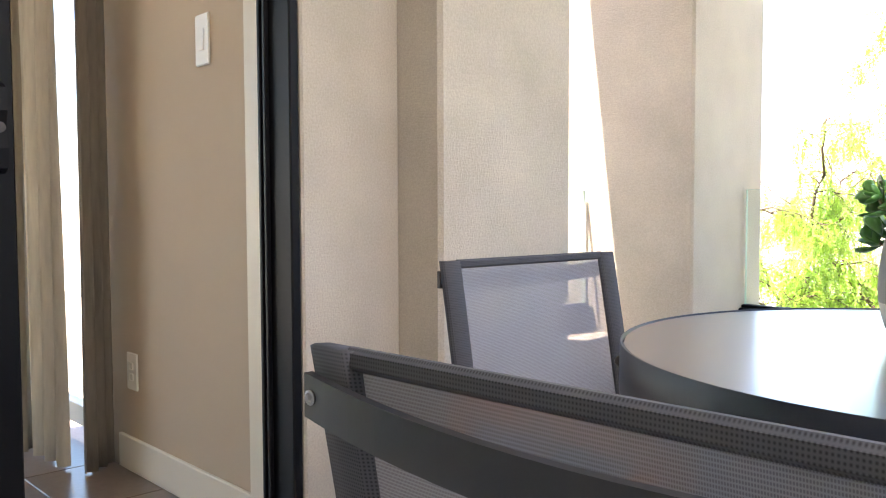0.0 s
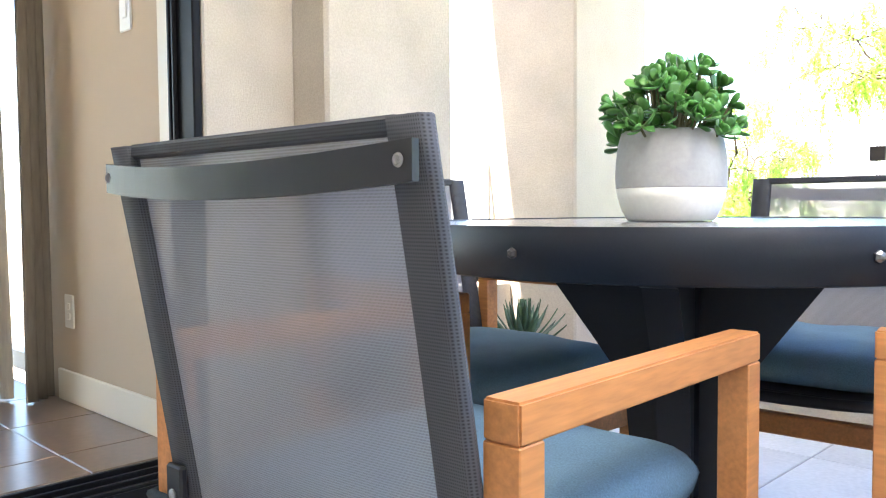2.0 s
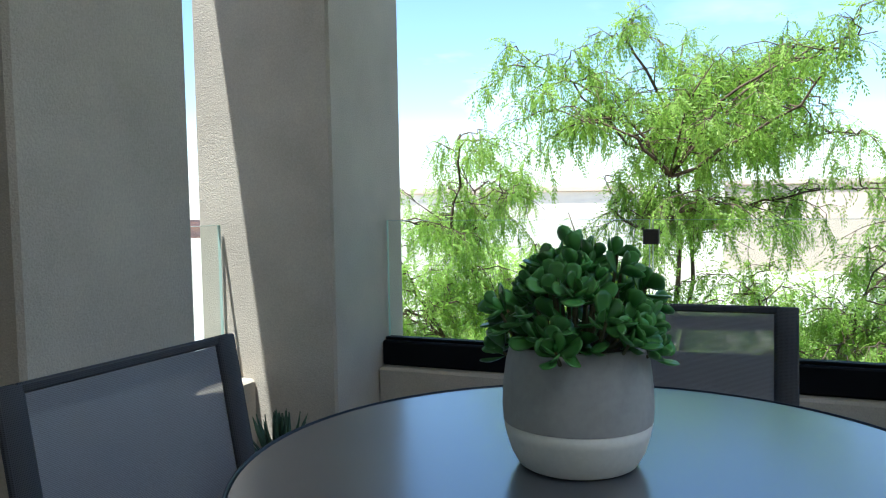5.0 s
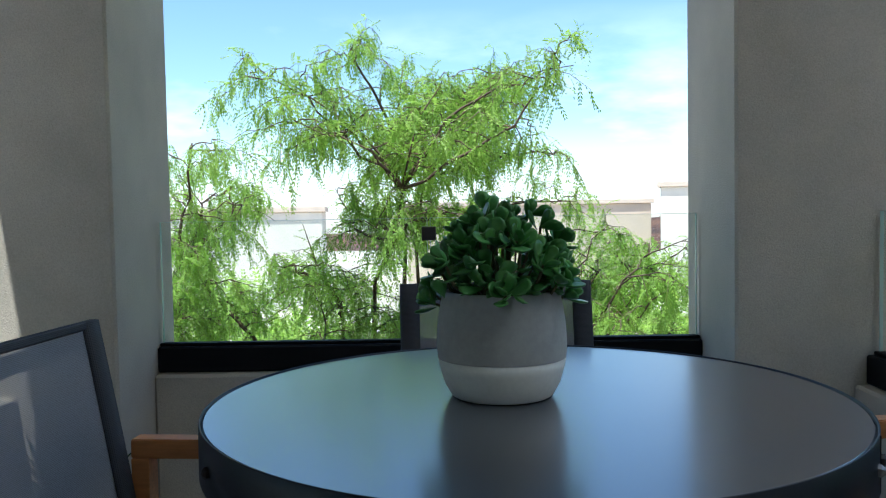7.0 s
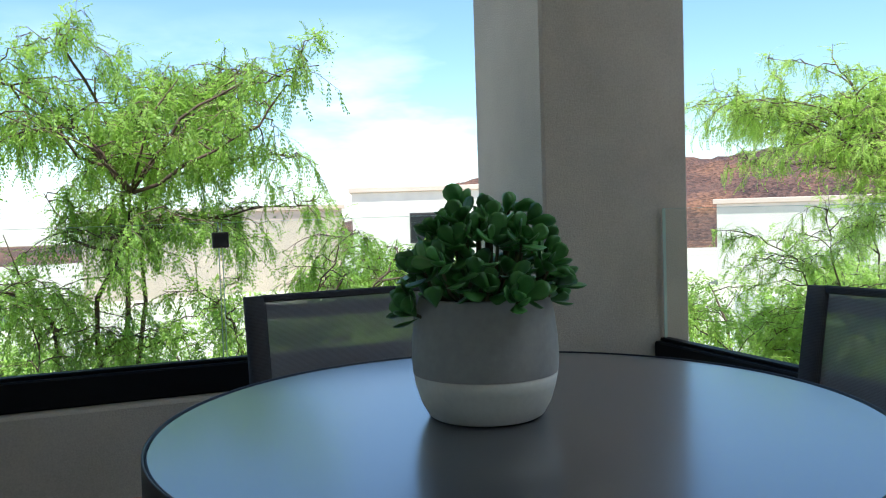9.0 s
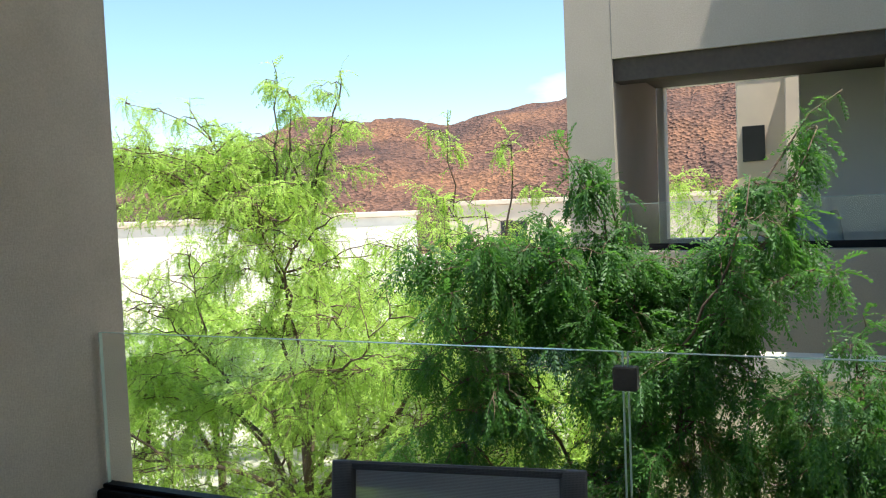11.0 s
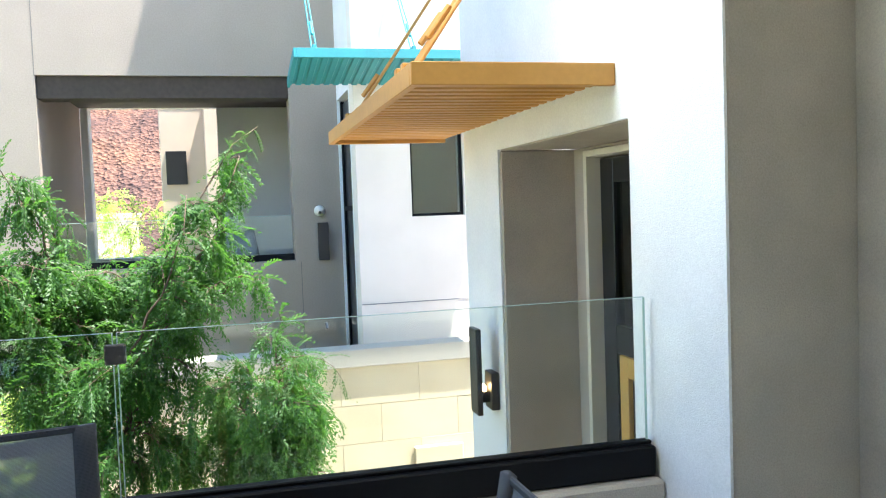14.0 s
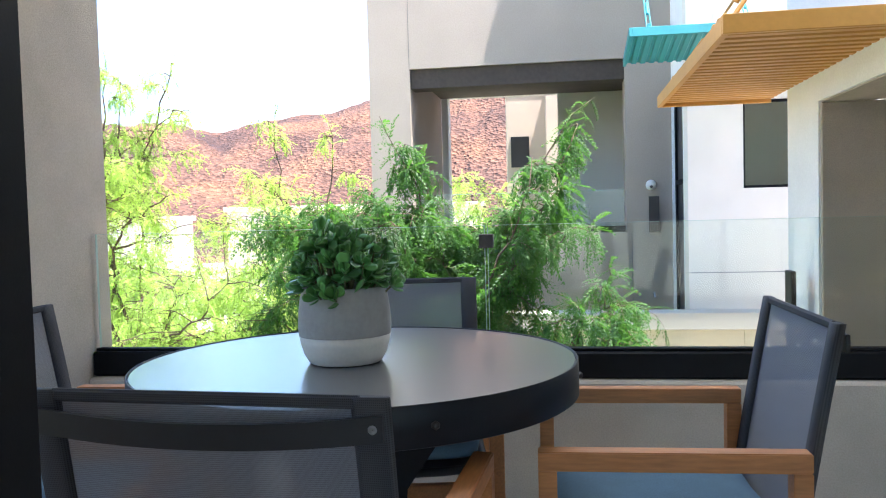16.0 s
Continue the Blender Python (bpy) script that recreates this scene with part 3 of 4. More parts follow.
# ---------------- chairs ----------------
def dining_chair(m, label):
    """Faces local +y; origin on the floor under the seat."""
    c = thing("dining_chair", label, "chair", "chairs round the table", m)
    hw = 0.302
    back, front = -0.296, 0.214
    # teak side frames
    for sgn in (-1, 1):
        x0, x1 = sorted((sgn * hw, sgn * (hw - 0.041)))
        part("arm", box((x0, back, 0.640), (x1, front, 0.678), 0.0025, seg=2), TEAK, c, "oiled teak armrest")
        part("leg", box((x0, back, 0.0), (x1, back + 0.036, 0.6398), 0.0015), TEAK, c)
        part("leg", box((x0, front - 0.036, 0.0), (x1, front, 0.6398), 0.0015), TEAK, c)
        part("side_rail", tube([(sgn * 0.248, back + 0.02, 0.418), (sgn * 0.248, -0.05, 0.408), (sgn * 0.248, front - 0.01, 0.422)], 0.014, 10), CHAIR_METAL, c, "grey metal seat tube", smooth=True)
    part("seat_rail", box((-hw + 0.0405, front - 0.042, 0.325), (hw - 0.0405, front - 0.010, 0.372), 0.004), TEAK, c)
    part("seat_rail", box((-hw + 0.0405, back + 0.010, 0.325), (hw - 0.0405, back + 0.042, 0.372), 0.004), TEAK, c)
    part("front_tube", tube([(-0.248, front - 0.012, 0.420), (-0.12, front - 0.012, 0.411), (0.0, front - 0.012, 0.408), (0.12, front - 0.012, 0.411), (0.248, front - 0.012, 0.420)], 0.013, 10), CHAIR_METAL, c, "sagging sling edge in grey metal", smooth=True)
    # leaning sling back
    y_of = lambda z: -0.268 - 0.092 * ((z - 0.36) / 0.555) ** 1.15 if z > 0.36 else -0.268
    zs = [0.36 + 0.555 * k / 12 for k in range(13)]
    bm = bmesh.new()
    nx = 14
    grid = []
    for z in zs:
        row = []
        for i in range(nx + 1):
            u = -1 + 2 * i / nx
            row.append(bm.verts.new((u * 0.232, y_of(z) - 0.012 * (1 - u * u) * math.sin(math.pi * min(1, (z - 0.36) / 0.55)), z)))
        grid.append(row)
    for a, b in zip(grid, grid[1:]):
        for i in range(nx):
            bm.faces.new((a[i], a[i + 1], b[i + 1], b[i]))
    part("sling", bm, SLING, c, "grey woven mesh sling, slightly see-through", smooth=True)
    for sgn in (-1, 1):
        sl = bmesh.new()
        prof = [(-0.02, -0.009), (0.018, -0.009), (0.024, 0.0), (0.018, 0.010), (-0.02, 0.010), (-0.030, 0.0)]
        rings = []
        for z in zs:
            rings.append([sl.verts.new((sgn * (0.241 + a), y_of(z) + b, z)) for a, b in prof])
        for a, b in zip(rings, rings[1:]):
            for k in range(6):
                sl.faces.new((a[k], a[(k + 1) % 6], b[(k + 1) % 6], b[k]))
        sl.faces.new(rings[0])
        sl.faces.new(rings[-1])
        bmesh.ops.recalc_face_normals(sl, faces=sl.faces[:])
        part("back_post", sl, SLEEVE, c, "mesh sleeve over the back post", smooth=True)
        bt = part("bolt", lathe([(0.0005, 0), (0.006, 0), (0.006, 0.0008), (0.0042, 0.0018), (0.0025, 0.0006), (0.0005, 0.0006)], 16, cap=False), STEEL, c)
        bt.matrix_local = pose(sgn * 0.246, y_of(0.878) - 0.0262, 0.878, 90, 0, 0)
        br = part("bracket", box((sgn * 0.241 - 0.018, -0.308, 0.44), (sgn * 0.241 + 0.018, -0.2965, 0.515), 0.003), CHAIR_METAL, c)
        b2 = part("bolt", lathe([(0.0005, 0), (0.008, 0), (0.008, 0.002), (0.004, 0.003), (0.0005, 0.003)], 14, cap=False), STEEL, br)
        b2.matrix_local = pose(sgn * 0.241, -0.3083, 0.477, 90, 0, 0)
    hem = bmesh.new()
    box((-0.226, y_of(0.906) - 0.006, 0.899), (0.226, y_of(0.906) + 0.006, 0.917), 0.004, hem)
    part("top_hem", hem, SLEEVE, c)
    # curved cross bar behind the sling
    cb = bmesh.new()
    n = 16
    rows = []
    for i in range(n + 1):
        u = -1 + 2 * i / n
        sag = (1 - u * u)
        y = y_of(0.872) - 0.020 - 0.022 * sag
        z = 0.878 - 0.012 * sag
        rows.append([cb.verts.new((u * 0.258, y + a, z + b)) for a, b in ((-0.004, -0.017), (0.004, -0.017), (0.004, 0.017), (-0.004, 0.017))])
    for a, b in zip(rows, rows[1:]):
        for k in range(4):
            cb.faces.new((a[k], a[(k + 1) % 4], b[(k + 1) % 4], b[k]))
    cb.faces.new(rows[0])
    cb.faces.new(rows[-1])
    bmesh.ops.recalc_face_normals(cb, faces=cb.faces[:])
    part("cross_bar", cb, CHAIR_METAL, c, "curved grey metal cross bar")
    # seat and cushion
    part("seat", box((-0.236, -0.270, 0.412), (0.236, 0.198, 0.424), 0.003), SLEEVE, c)
    cu = bmesh.new()
    nx, ny = 16, 16
    top, bot = [], []
    for j in range(ny + 1):
        rt, rb = [], []
        for i in range(nx + 1):
            u, v = math.sin(math.pi * (i / nx - 0.5)), math.sin(math.pi * (j / ny - 0.5))
            e = max(abs(u), abs(v))
            q = (1 - abs(u) ** 9) * (1 - abs(v) ** 9)
            wob = 0.006 * noise.noise(Vector((u * 2.1, v * 2.1, 0.3)))
            k = 1 - 0.05 * (abs(u * v) ** 3)
            rt.append(cu.verts.new((u * 0.241 * k, -0.030 + v * 0.240 * k, 0.482 + 0.046 * q ** 0.45 + (wob if e < 0.99 else 0))))
            rb.append(cu.verts.new((u * 0.241 * k, -0.030 + v * 0.240 * k, 0.482 - 0.050 * q ** 0.4)) if e < 0.999 else rt[-1])
        top.append(rt)
        bot.append(rb)
    for g, flip in ((top, False), (bot, True)):
        for a, b in zip(g, g[1:]):
            for i in range(nx):
                f = (a[i], a[i + 1], b[i + 1], b[i])
                cu.faces.new(f[::-1] if flip else f)
    cush = part("seat_cushion", cu, CUSHION, c, "faded blue canvas seat cushion", smooth=True)
    for sgn in (-1, 1):
        # webbing loops round the rear leg, one tail hanging
        xi, xo = sgn * 0.255, sgn * 0.308
        for dz in (0.446, 0.466):
            ring = [(xi, back + 0.03, dz), (xi, back - 0.006, dz - 0.003), (xo, back - 0.006, dz - 0.005), (xo, back + 0.043, dz), (xi, back + 0.043, dz + 0.003)]
            part("tie_strap", tube(ring, 0.0075, 8), STRAP, cush, smooth=True)
        part("strap_tail", box((sgn * 0.285 - 0.009, back - 0.019, 0.385), (sgn * 0.285 + 0.009, back - 0.0135, 0.450), 0.002), STRAP, cush)
    return c


def chair_place(a, b, k):
    """Pose from the two top corners of the back (the chair's own left, right as seen from its front)."""
    a, b = Vector(a), Vector(b)
    mid, d = (a + b) / 2, (b - a).normalized()
    fwd = Vector((-d.y, d.x))
    o = mid + fwd * 0.358
    return pose(o.x, o.y, 0, 0, 0, math.degrees(math.atan2(d.y, d.x)))


LABEL = "teak armchair with grey mesh sling back and blue seat cushion"
south_chair = dining_chair(chair_place((-0.203, -1.029), (0.338, -1.012), 0), LABEL)
copy_thing(south_chair, chair_place((0.283, 0.924), (-0.237, 0.889), 1))
copy_thing(south_chair, chair_place((-0.789, 0.216), (-0.821, -0.287), 2))
copy_thing(south_chair, chair_place((1.011, -0.19), (0.925, 0.311), 3))

# ---------------- potted plant on the table ----------------
def jade_leaf_mesh():
    bm = bmesh.new()
    rows = []
    prof = [(0.0, 0.08), (0.2, 0.32), (0.45, 0.74), (0.68, 1.0), (0.86, 0.86), (1.0, 0.3)]
    L, W, T = 0.041, 0.0145, 0.0024
    for u, w in prof:
        z = 0.010 * u * u
        rows.append([bm.verts.new((s * W * w, u * L, z + c)) for s, c in ((-1, 0.003 * w), (-0.45, T * w), (0.45, T * w), (1, 0.003 * w), (0.4, -T * w), (-0.4, -T * w))])
    for a, b in zip(rows, rows[1:]):
        for k in range(6):
            bm.faces.new((a[k], a[(k + 1) % 6], b[(k + 1) % 6], b[k]))
    bm.faces.new(rows[0])
    bm.faces.new(rows[-1])
    bmesh.ops.recalc_face_normals(bm, faces=bm.faces[:])
    return mesh_of("leaf", bm, JADE, True)


def potted_plant(m):
    p = thing("potted_plant", "leafy green succulent in a two-tone concrete pot", "potted plant", at=m)
    pot = lathe([(0.109, 0.0645), (0.1105, 0.085), (0.109, 0.115), (0.1045, 0.150), (0.0985, 0.172), (0.0955, 0.175), (0.092, 0.172), (0.0945, 0.15), (0.098, 0.12)], 64, cap=False)
    part("pot", pot, CONCRETE, p, "rounded grey concrete pot", smooth=True)
    band = lathe([(0.0005, 0.0), (0.082, 0.0), (0.087, 0.003), (0.098, 0.022), (0.105, 0.045), (0.1088, 0.0635), (0.104, 0.064), (0.0005, 0.064)], 64, cap=False)
    part("pot_base", band, POT_WHITE, p, "off-white glazed lower band", smooth=True)
    part("soil", lathe([(0.0005, 0.150), (0.094, 0.149), (0.0935, 0.158), (0.05, 0.163), (0.0005, 0.165)], 32, cap=False), SOIL, p, smooth=True)
    rng = random.Random(7)
    leaf = jade_leaf_mesh()
    count = 0
    heads = []
    for k in range(40):
        a = k * 2.39996
        rr = math.sqrt((k + 0.5) / 40)
        rad = rr * 0.128 * rng.uniform(0.88, 1.08)
        z = 0.300 - 0.105 * rr ** 2.4 + rng.uniform(-0.03, 0.02)
        if k > 16 and k % 2 == 0:
            z -= 0.045
        heads.append(Vector((rad * math.cos(a), rad * math.sin(a), z)))
    for k, h in enumerate(heads):
        root = Vector((h.x * 0.35, h.y * 0.35, 0.155))
        mid = root.lerp(h, 0.55) + Vector((h.x * 0.1, h.y * 0.1, -0.01))
        part("stem", tube([root, mid, h], [0.0035, 0.003, 0.0022], 6), STEM, p)
        out = Vector((h.x, h.y, 0.09)).normalized()
        q = out.to_track_quat("Z", "Y").to_matrix().to_4x4()
        n = rng.choice((6, 7, 8))
        for j in range(n):
            if count >= 299:
                break
            ring = j % 2
            tilt = rng.uniform(14, 34) if ring == 0 else rng.uniform(42, 66)
            s = rng.uniform(0.82, 1.18) * (1.0 if ring == 0 else 0.8)
            ob = part("leaf", leaf, JADE, p)
            ob.matrix_local = Matrix.Translation(h - out * rng.uniform(0.0, 0.016)) @ q @ pose(0, 0, 0, tilt, rng.uniform(-18, 18), j * 360 / n + rng.uniform(-16, 16)) @ Matrix.Diagonal((s, s, s, 1))
            count += 1
    fill = bmesh.new()
    for k in range(120):
        ang, rr = k * 2.39996, 0.035 + 0.075 * rng.random()
        at = Vector((rr * math.cos(ang), rr * math.sin(ang), rng.uniform(0.165, 0.265 - 0.35 * rr)))
        first = len(fill.verts)
        fill.from_mesh(leaf)
        fill.verts.ensure_lookup_table()
        m4 = Matrix.Translation(at) @ pose(0, 0, 0, rng.uniform(-35, 45), rng.uniform(-30, 30), math.degrees(ang) - 90 + rng.uniform(-50, 50))
        bmesh.ops.transform(fill, matrix=m4, verts=fill.verts[first:])
    inner = part("inner_foliage", fill, JADE, p, smooth=True)
    tagged(inner, "dense inner leaves of the succulent", kind="stuff")
    return p


potted_plant(pose(-0.011, -0.014, 0.811) @ Matrix.Diagonal((0.962, 0.962, 0.985, 1)))

# ---------------- agave by the slot ----------------
def agave(m):
    p = thing("agave_pot", "spiky dark green agave in a low tan pot", "potted plant", at=m)
    part("pot", lathe([(0.0005, 0.0), (0.10, 0.0), (0.135, 0.22), (0.142, 0.27), (0.128, 0.27), (0.122, 0.235), (0.0005, 0.23)], 40, cap=False), TRIMPAINT, p, "cream ceramic pot", smooth=True)
    bm = bmesh.new()
    rows = []
    for u in (0, 0.25, 0.5, 0.75, 0.95, 1.0):
        w = 0.024 * (0.75 + 1.1 * u - 1.85 * u * u) + 0.0005
        rows.append([bm.verts.new((s * w, u * 0.24, 0.07 * u * u + c)) for s, c in ((-1, 0.008 * (1 - u)), (0, -0.004), (1, 0.008 * (1 - u)), (0, 0.002))])
    for a, b in zip(rows, rows[1:]):
        for k in range(4):
            bm.faces.new((a[k], a[(k + 1) % 4], b[(k + 1) % 4], b[k]))
    me = mesh_of("leaf", bm, AGAVE, True)
    rng = random.Random(4)
    for k in range(34):
        s = 1.0 - 0.012 * k
        ob = part("leaf", me, AGAVE, p)
        ob.matrix_local = pose(0, 0, 0.24 + 0.002 * k, 12 + 2.0 * k + rng.uniform(-6, 6), 0, k * 137.5) @ Matrix.Diagonal((s, s, s, 1))
    return p


agave(pose(-1.33, 1.17, 0))


def building(name, walls, mat, label):
    h = thing(name, label, "building")
    for lo, hi in walls:
        part("wall", box(lo, hi), mat, h)
    return h


# ---------------- the neighbouring facade with the ochre awning ----------------
FY = -1.871
building("apartment_building", [((2.91, FY - 0.30, GROUND_Z), (3.54, FY, 7.0)), ((1.472, FY - 0.30, 1.69), (2.91, FY, 7.0))],
          STUCCO_WHITE, "white stucco apartment building with a deep door recess")
structure("facade_side", [((3.34, -7.0, GROUND_Z), (3.535, FY - 0.301, 7.0))], STUCCO_WHITE, "white stucco end wall of the unit", "wall", 0.01)
structure("recess", [((2.897, -2.353, GROUND_Z), (3.05, FY - 0.012, 1.684)), ((1.475, -2.353, 1.685), (2.905, FY - 0.012, 1.9))],
          STUCCO, "greige stucco lining of the door recess", "wall", 0.006)
structure("recess_back", [((2.75, -2.453, GROUND_Z), (2.896, -2.283, 1.683)), ((1.475, -2.453, 1.665), (2.75, -2.283, 1.683))], STUCCO, "greige stucco surround of the entry door", "wall", 0.006)


structure("door_casing", [((2.715, -2.433, GROUND_Z), (2.749, -2.268, 1.664)), ((1.475, -2.433, 1.632), (2.715, -2.268, 1.664))], TRIMPAINT, "pale door casing in the recess", "trim", 0.003)


def entry_door():
    d = thing("door_2", "black entry door with a yellow-framed lower panel", "door", at=pose(1.64, -2.363, -0.62), kind="structure")
    part("leaf_stile", box((0.0, -0.03, 0), (0.14, 0.02, 2.24), 0.004), DOOR_BLACK, d)
    part("leaf_stile", box((0.93, -0.03, 0), (1.07, 0.02, 2.24), 0.004), DOOR_BLACK, d)
    part("leaf_rail", box((0.1405, -0.03, 1.28), (0.9295, 0.02, 1.42), 0.004), DOOR_BLACK, d)
    part("leaf_rail", box((0.1405, -0.03, 2.12), (0.9295, 0.02, 2.24), 0.004), DOOR_BLACK, d)
    part("pane", box((0.1405, -0.01, 1.42), (0.9295, 0.0, 2.12)), GLASS_DARK, d)
    part("panel_frame", box((0.80, -0.012, 0.1), (0.885, 0.03, 1.28), 0.004), DOOR_YELLOW, d, "yellow painted panel frame")
    part("panel_frame", box((0.16, -0.012, 1.18), (0.7995, 0.03, 1.28), 0.004), DOOR_YELLOW, d, "yellow painted panel frame")
    part("panel", box((0.16, -0.02, 0.1), (0.7995, 0.006, 1.1795), 0.004), DOOR_BLACK, d)
    return d


entry_door()
# solid near-black block: its colour stands in for shade behind the door glass
structure("room_beyond_door", [((1.5, -3.6, -0.7), (3.0, -2.49, 1.9))], ROOM_SHADE, "near-black block painted as the shade beyond the entry door", "wall", 0.0)


def awning(m, length, depth, thick, mat, label, rods):
    """Local x along the wall, local y out from it; z at the slab's underside."""
    a = thing("awning", label, "awning", at=m)
    t = 0.03
    part("fascia", box((0, 0, 0), (t, depth, thick), 0.003), mat, a)
    part("fascia", box((length - t, 0, 0), (length, depth, thick), 0.003), mat, a)
    part("fascia", box((t, depth - t, 0), (length - t, depth, thick), 0.003), mat, a)
    n = int(length / 0.0125)
    bm = bmesh.new()
    rows = []
    for i in range(n + 1):
        x = t + (length - 2 * t) * i / n
        k = (i % 8) / 8
        z = thick * 0.30 + (0.016 if k < 0.375 else 0.0)
        rows.append([bm.verts.new((x, 0, z)), bm.verts.new((x, depth - t, z)), bm.verts.new((x, depth - t, z + 0.003)), bm.verts.new((x, 0, z + 0.003))])
    for p, q in zip(rows, rows[1:]):
        for j in range(4):
            bm.faces.new((p[j], p[(j + 1) % 4], q[(j + 1) % 4], q[j]))
    part("corrugated_deck", bm, mat, a, "corrugated metal decking")
    part("wall_angle", box((t, 0.0, thick * 0.62), (length - t, 0.05, thick), 0.003), mat, a)
    for x in rods:
        rod = bmesh.new()
        for dx in (-0.022, 0.022):
            tube([(x + dx, depth - 0.06, thick * 0.9), (x + dx * 0.4, 0.01, thick + depth * 1.30)], 0.008, 8, rod)
        part("tie_rod", rod, mat, a)
        part("turnbuckle", tube([(x, depth * 0.82, thick + depth * 0.19), (x, depth * 0.70, thick + depth * 0.35)], 0.013, 8), mat, a)
        part("eye_plate", box((x - 0.02, depth - 0.10, thick), (x + 0.02, depth - 0.03, thick + 0.045), 0.004), mat, a)
    return a


ochre = awning(pose(1.56, FY, 1.815), 2.42, 0.735, 0.078, OCHRE, "ochre painted corrugated metal awning hung on tie rods", (0.30, 0.42, 1.85))


def wall_sconce(m, s, label, lit):
    w = thing("wall_sconce", label, "wall lamp", at=m)
    part("back_plate", box((-0.06 * s, -0.02 * s, -0.10 * s), (0.06 * s, 0.025 * s, 0.10 * s), 0.004), BRONZE, w)
    part("arm", box((-0.03 * s, 0.025 * s, -0.06 * s), (0.03 * s, 0.075 * s, 0.0), 0.003), BRONZE, w)
    part("shield", box((-0.065 * s, 0.075 * s, -0.12 * s), (0.065 * s, 0.105 * s, 0.34 * s), 0.004), BRONZE, w, "tall dark bronze shield plate")
    if lit:
        part("bulb", box((-0.03 * s, 0.045 * s, 0.004), (0.03 * s, 0.055 * s, 0.03 * s), 0.002), BULB, w, "glowing warm lamp slot")
    return w


wall_sconce(pose(3.06, FY + 0.02, 0.42), 1.0, "dark bronze wall sconce glowing warm on the stucco", True)


# ---------------- block wall and meter ----------------
block_wall = solid("wall_block", box((7.03, -3.4, GROUND_Z), (7.2, 0.9, -0.158)), BLOCK, "cream concrete block garden wall in full sun", "wall", kind="structure")
part("coping", box((6.96, -3.4, -0.157), (7.26, 0.9, 0.025), 0.008), CAP, block_wall, "flat concrete coping")
bl = {}
row = 0
z = -0.159
while z > GROUND_Z + 0.2:
    y = 0.9 - (0.4 if row % 2 else 0.0)
    while y > -3.4:
        a, b = max(y - 0.80, -3.4), y
        key = round(b - a, 2)
        if key > 0.05:
            if key not in bl:
                bl[key] = mesh_of("block", box((0, 0.0015, 0.0015), (0.05, key - 0.0015, 0.3885), 0.002), BLOCK)
            ob = part("block", bl[key], BLOCK, block_wall)
            ob.location = (7.0 + 0.004 * random.random(), a, z - 0.39)
        y -= 0.80
    z -= 0.39
    row += 1


def meter(m):
    e = thing("electric_meter", "round grey electric meter on a cream box", "electric meter", at=m)
    part("box_body", box((-0.06, -0.35, -0.9), (0, 0.16, 0.26), 0.01), BLOCK, e, "cream painted meter box")
    ring = part("dial_ring", lathe([(0.0005, 0), (0.095, 0), (0.095, 0.05), (0.08, 0.06), (0.0005, 0.06)], 28, cap=False), GREYPLASTIC, e)
    ring.matrix_local = pose(-0.06, 0, 0, 0, -90, 0)
    face = part("dial_face", lathe([(0.0005, 0.061), (0.075, 0.061), (0.06, 0.085), (0.0005, 0.09)], 24, cap=False), PLASTIC_WHITE, e)
    face.matrix_local = pose(-0.06, 0, 0, 0, -90, 0)


meter(pose(6.995, -2.38, -1.28))

# ---------------- white unit with teal awning ----------------
UX = 7.6
building("apartment_building", [((UX, -2.425, GROUND_Z), (UX + 0.3, -1.835, 2.86)), ((UX, -7.0, GROUND_Z), (UX + 0.3, -3.02, 7.0)), ((UX, -3.02, GROUND_Z), (UX + 0.3, -2.425, 1.315)),
                              ((UX, -3.02, 2.28), (UX + 0.3, -2.425, 7.0)), ((UX, -2.425, 2.86), (UX + 0.3, -1.835, 7.0))],
          STUCCO_SUN_WARMED, "white stucco apartment building with a small window, coloured warm for sunlight")
structure("unit_white_joint", [((UX - 0.004, -3.6, 0.385), (UX - 0.0005, -1.84, 0.395))], GREYPLASTIC, "thin stucco control joint", "trim", 0.0)
uw = thing("window_2", "small black-framed window with tinted glass", "window", at=pose(UX + 0.06, -3.02, 1.315), kind="structure")
for lo, hi in (((0, 0, 0), (0.05, 0.595, 0.03)), ((0, 0, 0.935), (0.05, 0.595, 0.965)), ((0, 0, 0.03), (0.05, 0.03, 0.935)), ((0, 0.565, 0.03), (0.05, 0.595, 0.935))):
    part("window_frame", box(lo, hi, 0.003), BLACK_METAL, uw)
part("pane", box((0.02, 0.03, 0.03), (0.03, 0.565, 0.935)), GLASS_DARK, uw)
structure("unit_white_room", [((UX + 0.5, -3.5, 0.6), (UX + 2.0, -2.2, 2.8))], PLASTER, "dim room behind the tinted window", "wall", 0.0)
# out of view, the wall rises to 11.4 to throw shade on the tan front
structure("unit_white_north", [((UX + 0.3, -2.1, GROUND_Z), (UX + 0.42, -1.84, 11.4)), ((UX + 1.4, -2.1, GROUND_Z), (UX + 4.0, -1.84, 11.4)), ((UX + 0.42, -2.1, 2.75), (UX + 1.4, -1.84, 11.4))], STUCCO_WHITE, "white stucco return wall, unseen top raised to shade the tan building", "wall", 0.0)
side = thing("window_3", "tall dark glass side window with teal trim", "window", at=pose(UX + 0.42, -1.90, GROUND_Z), kind="structure")
part("pane", box((0.05, -0.02, 0.1), (0.93, 0.0, 5.9)), DOOR_BLACK, side, "dark reflecting glass")
part("window_frame", box((0.0, -0.02, 0.0), (0.05, 0.03, 5.93), 0.003), TEAL, side, "teal painted trim")
part("window_frame", box((0.93, -0.02, 0.0), (0.975, 0.03, 5.93), 0.003), BLACK_METAL, side)
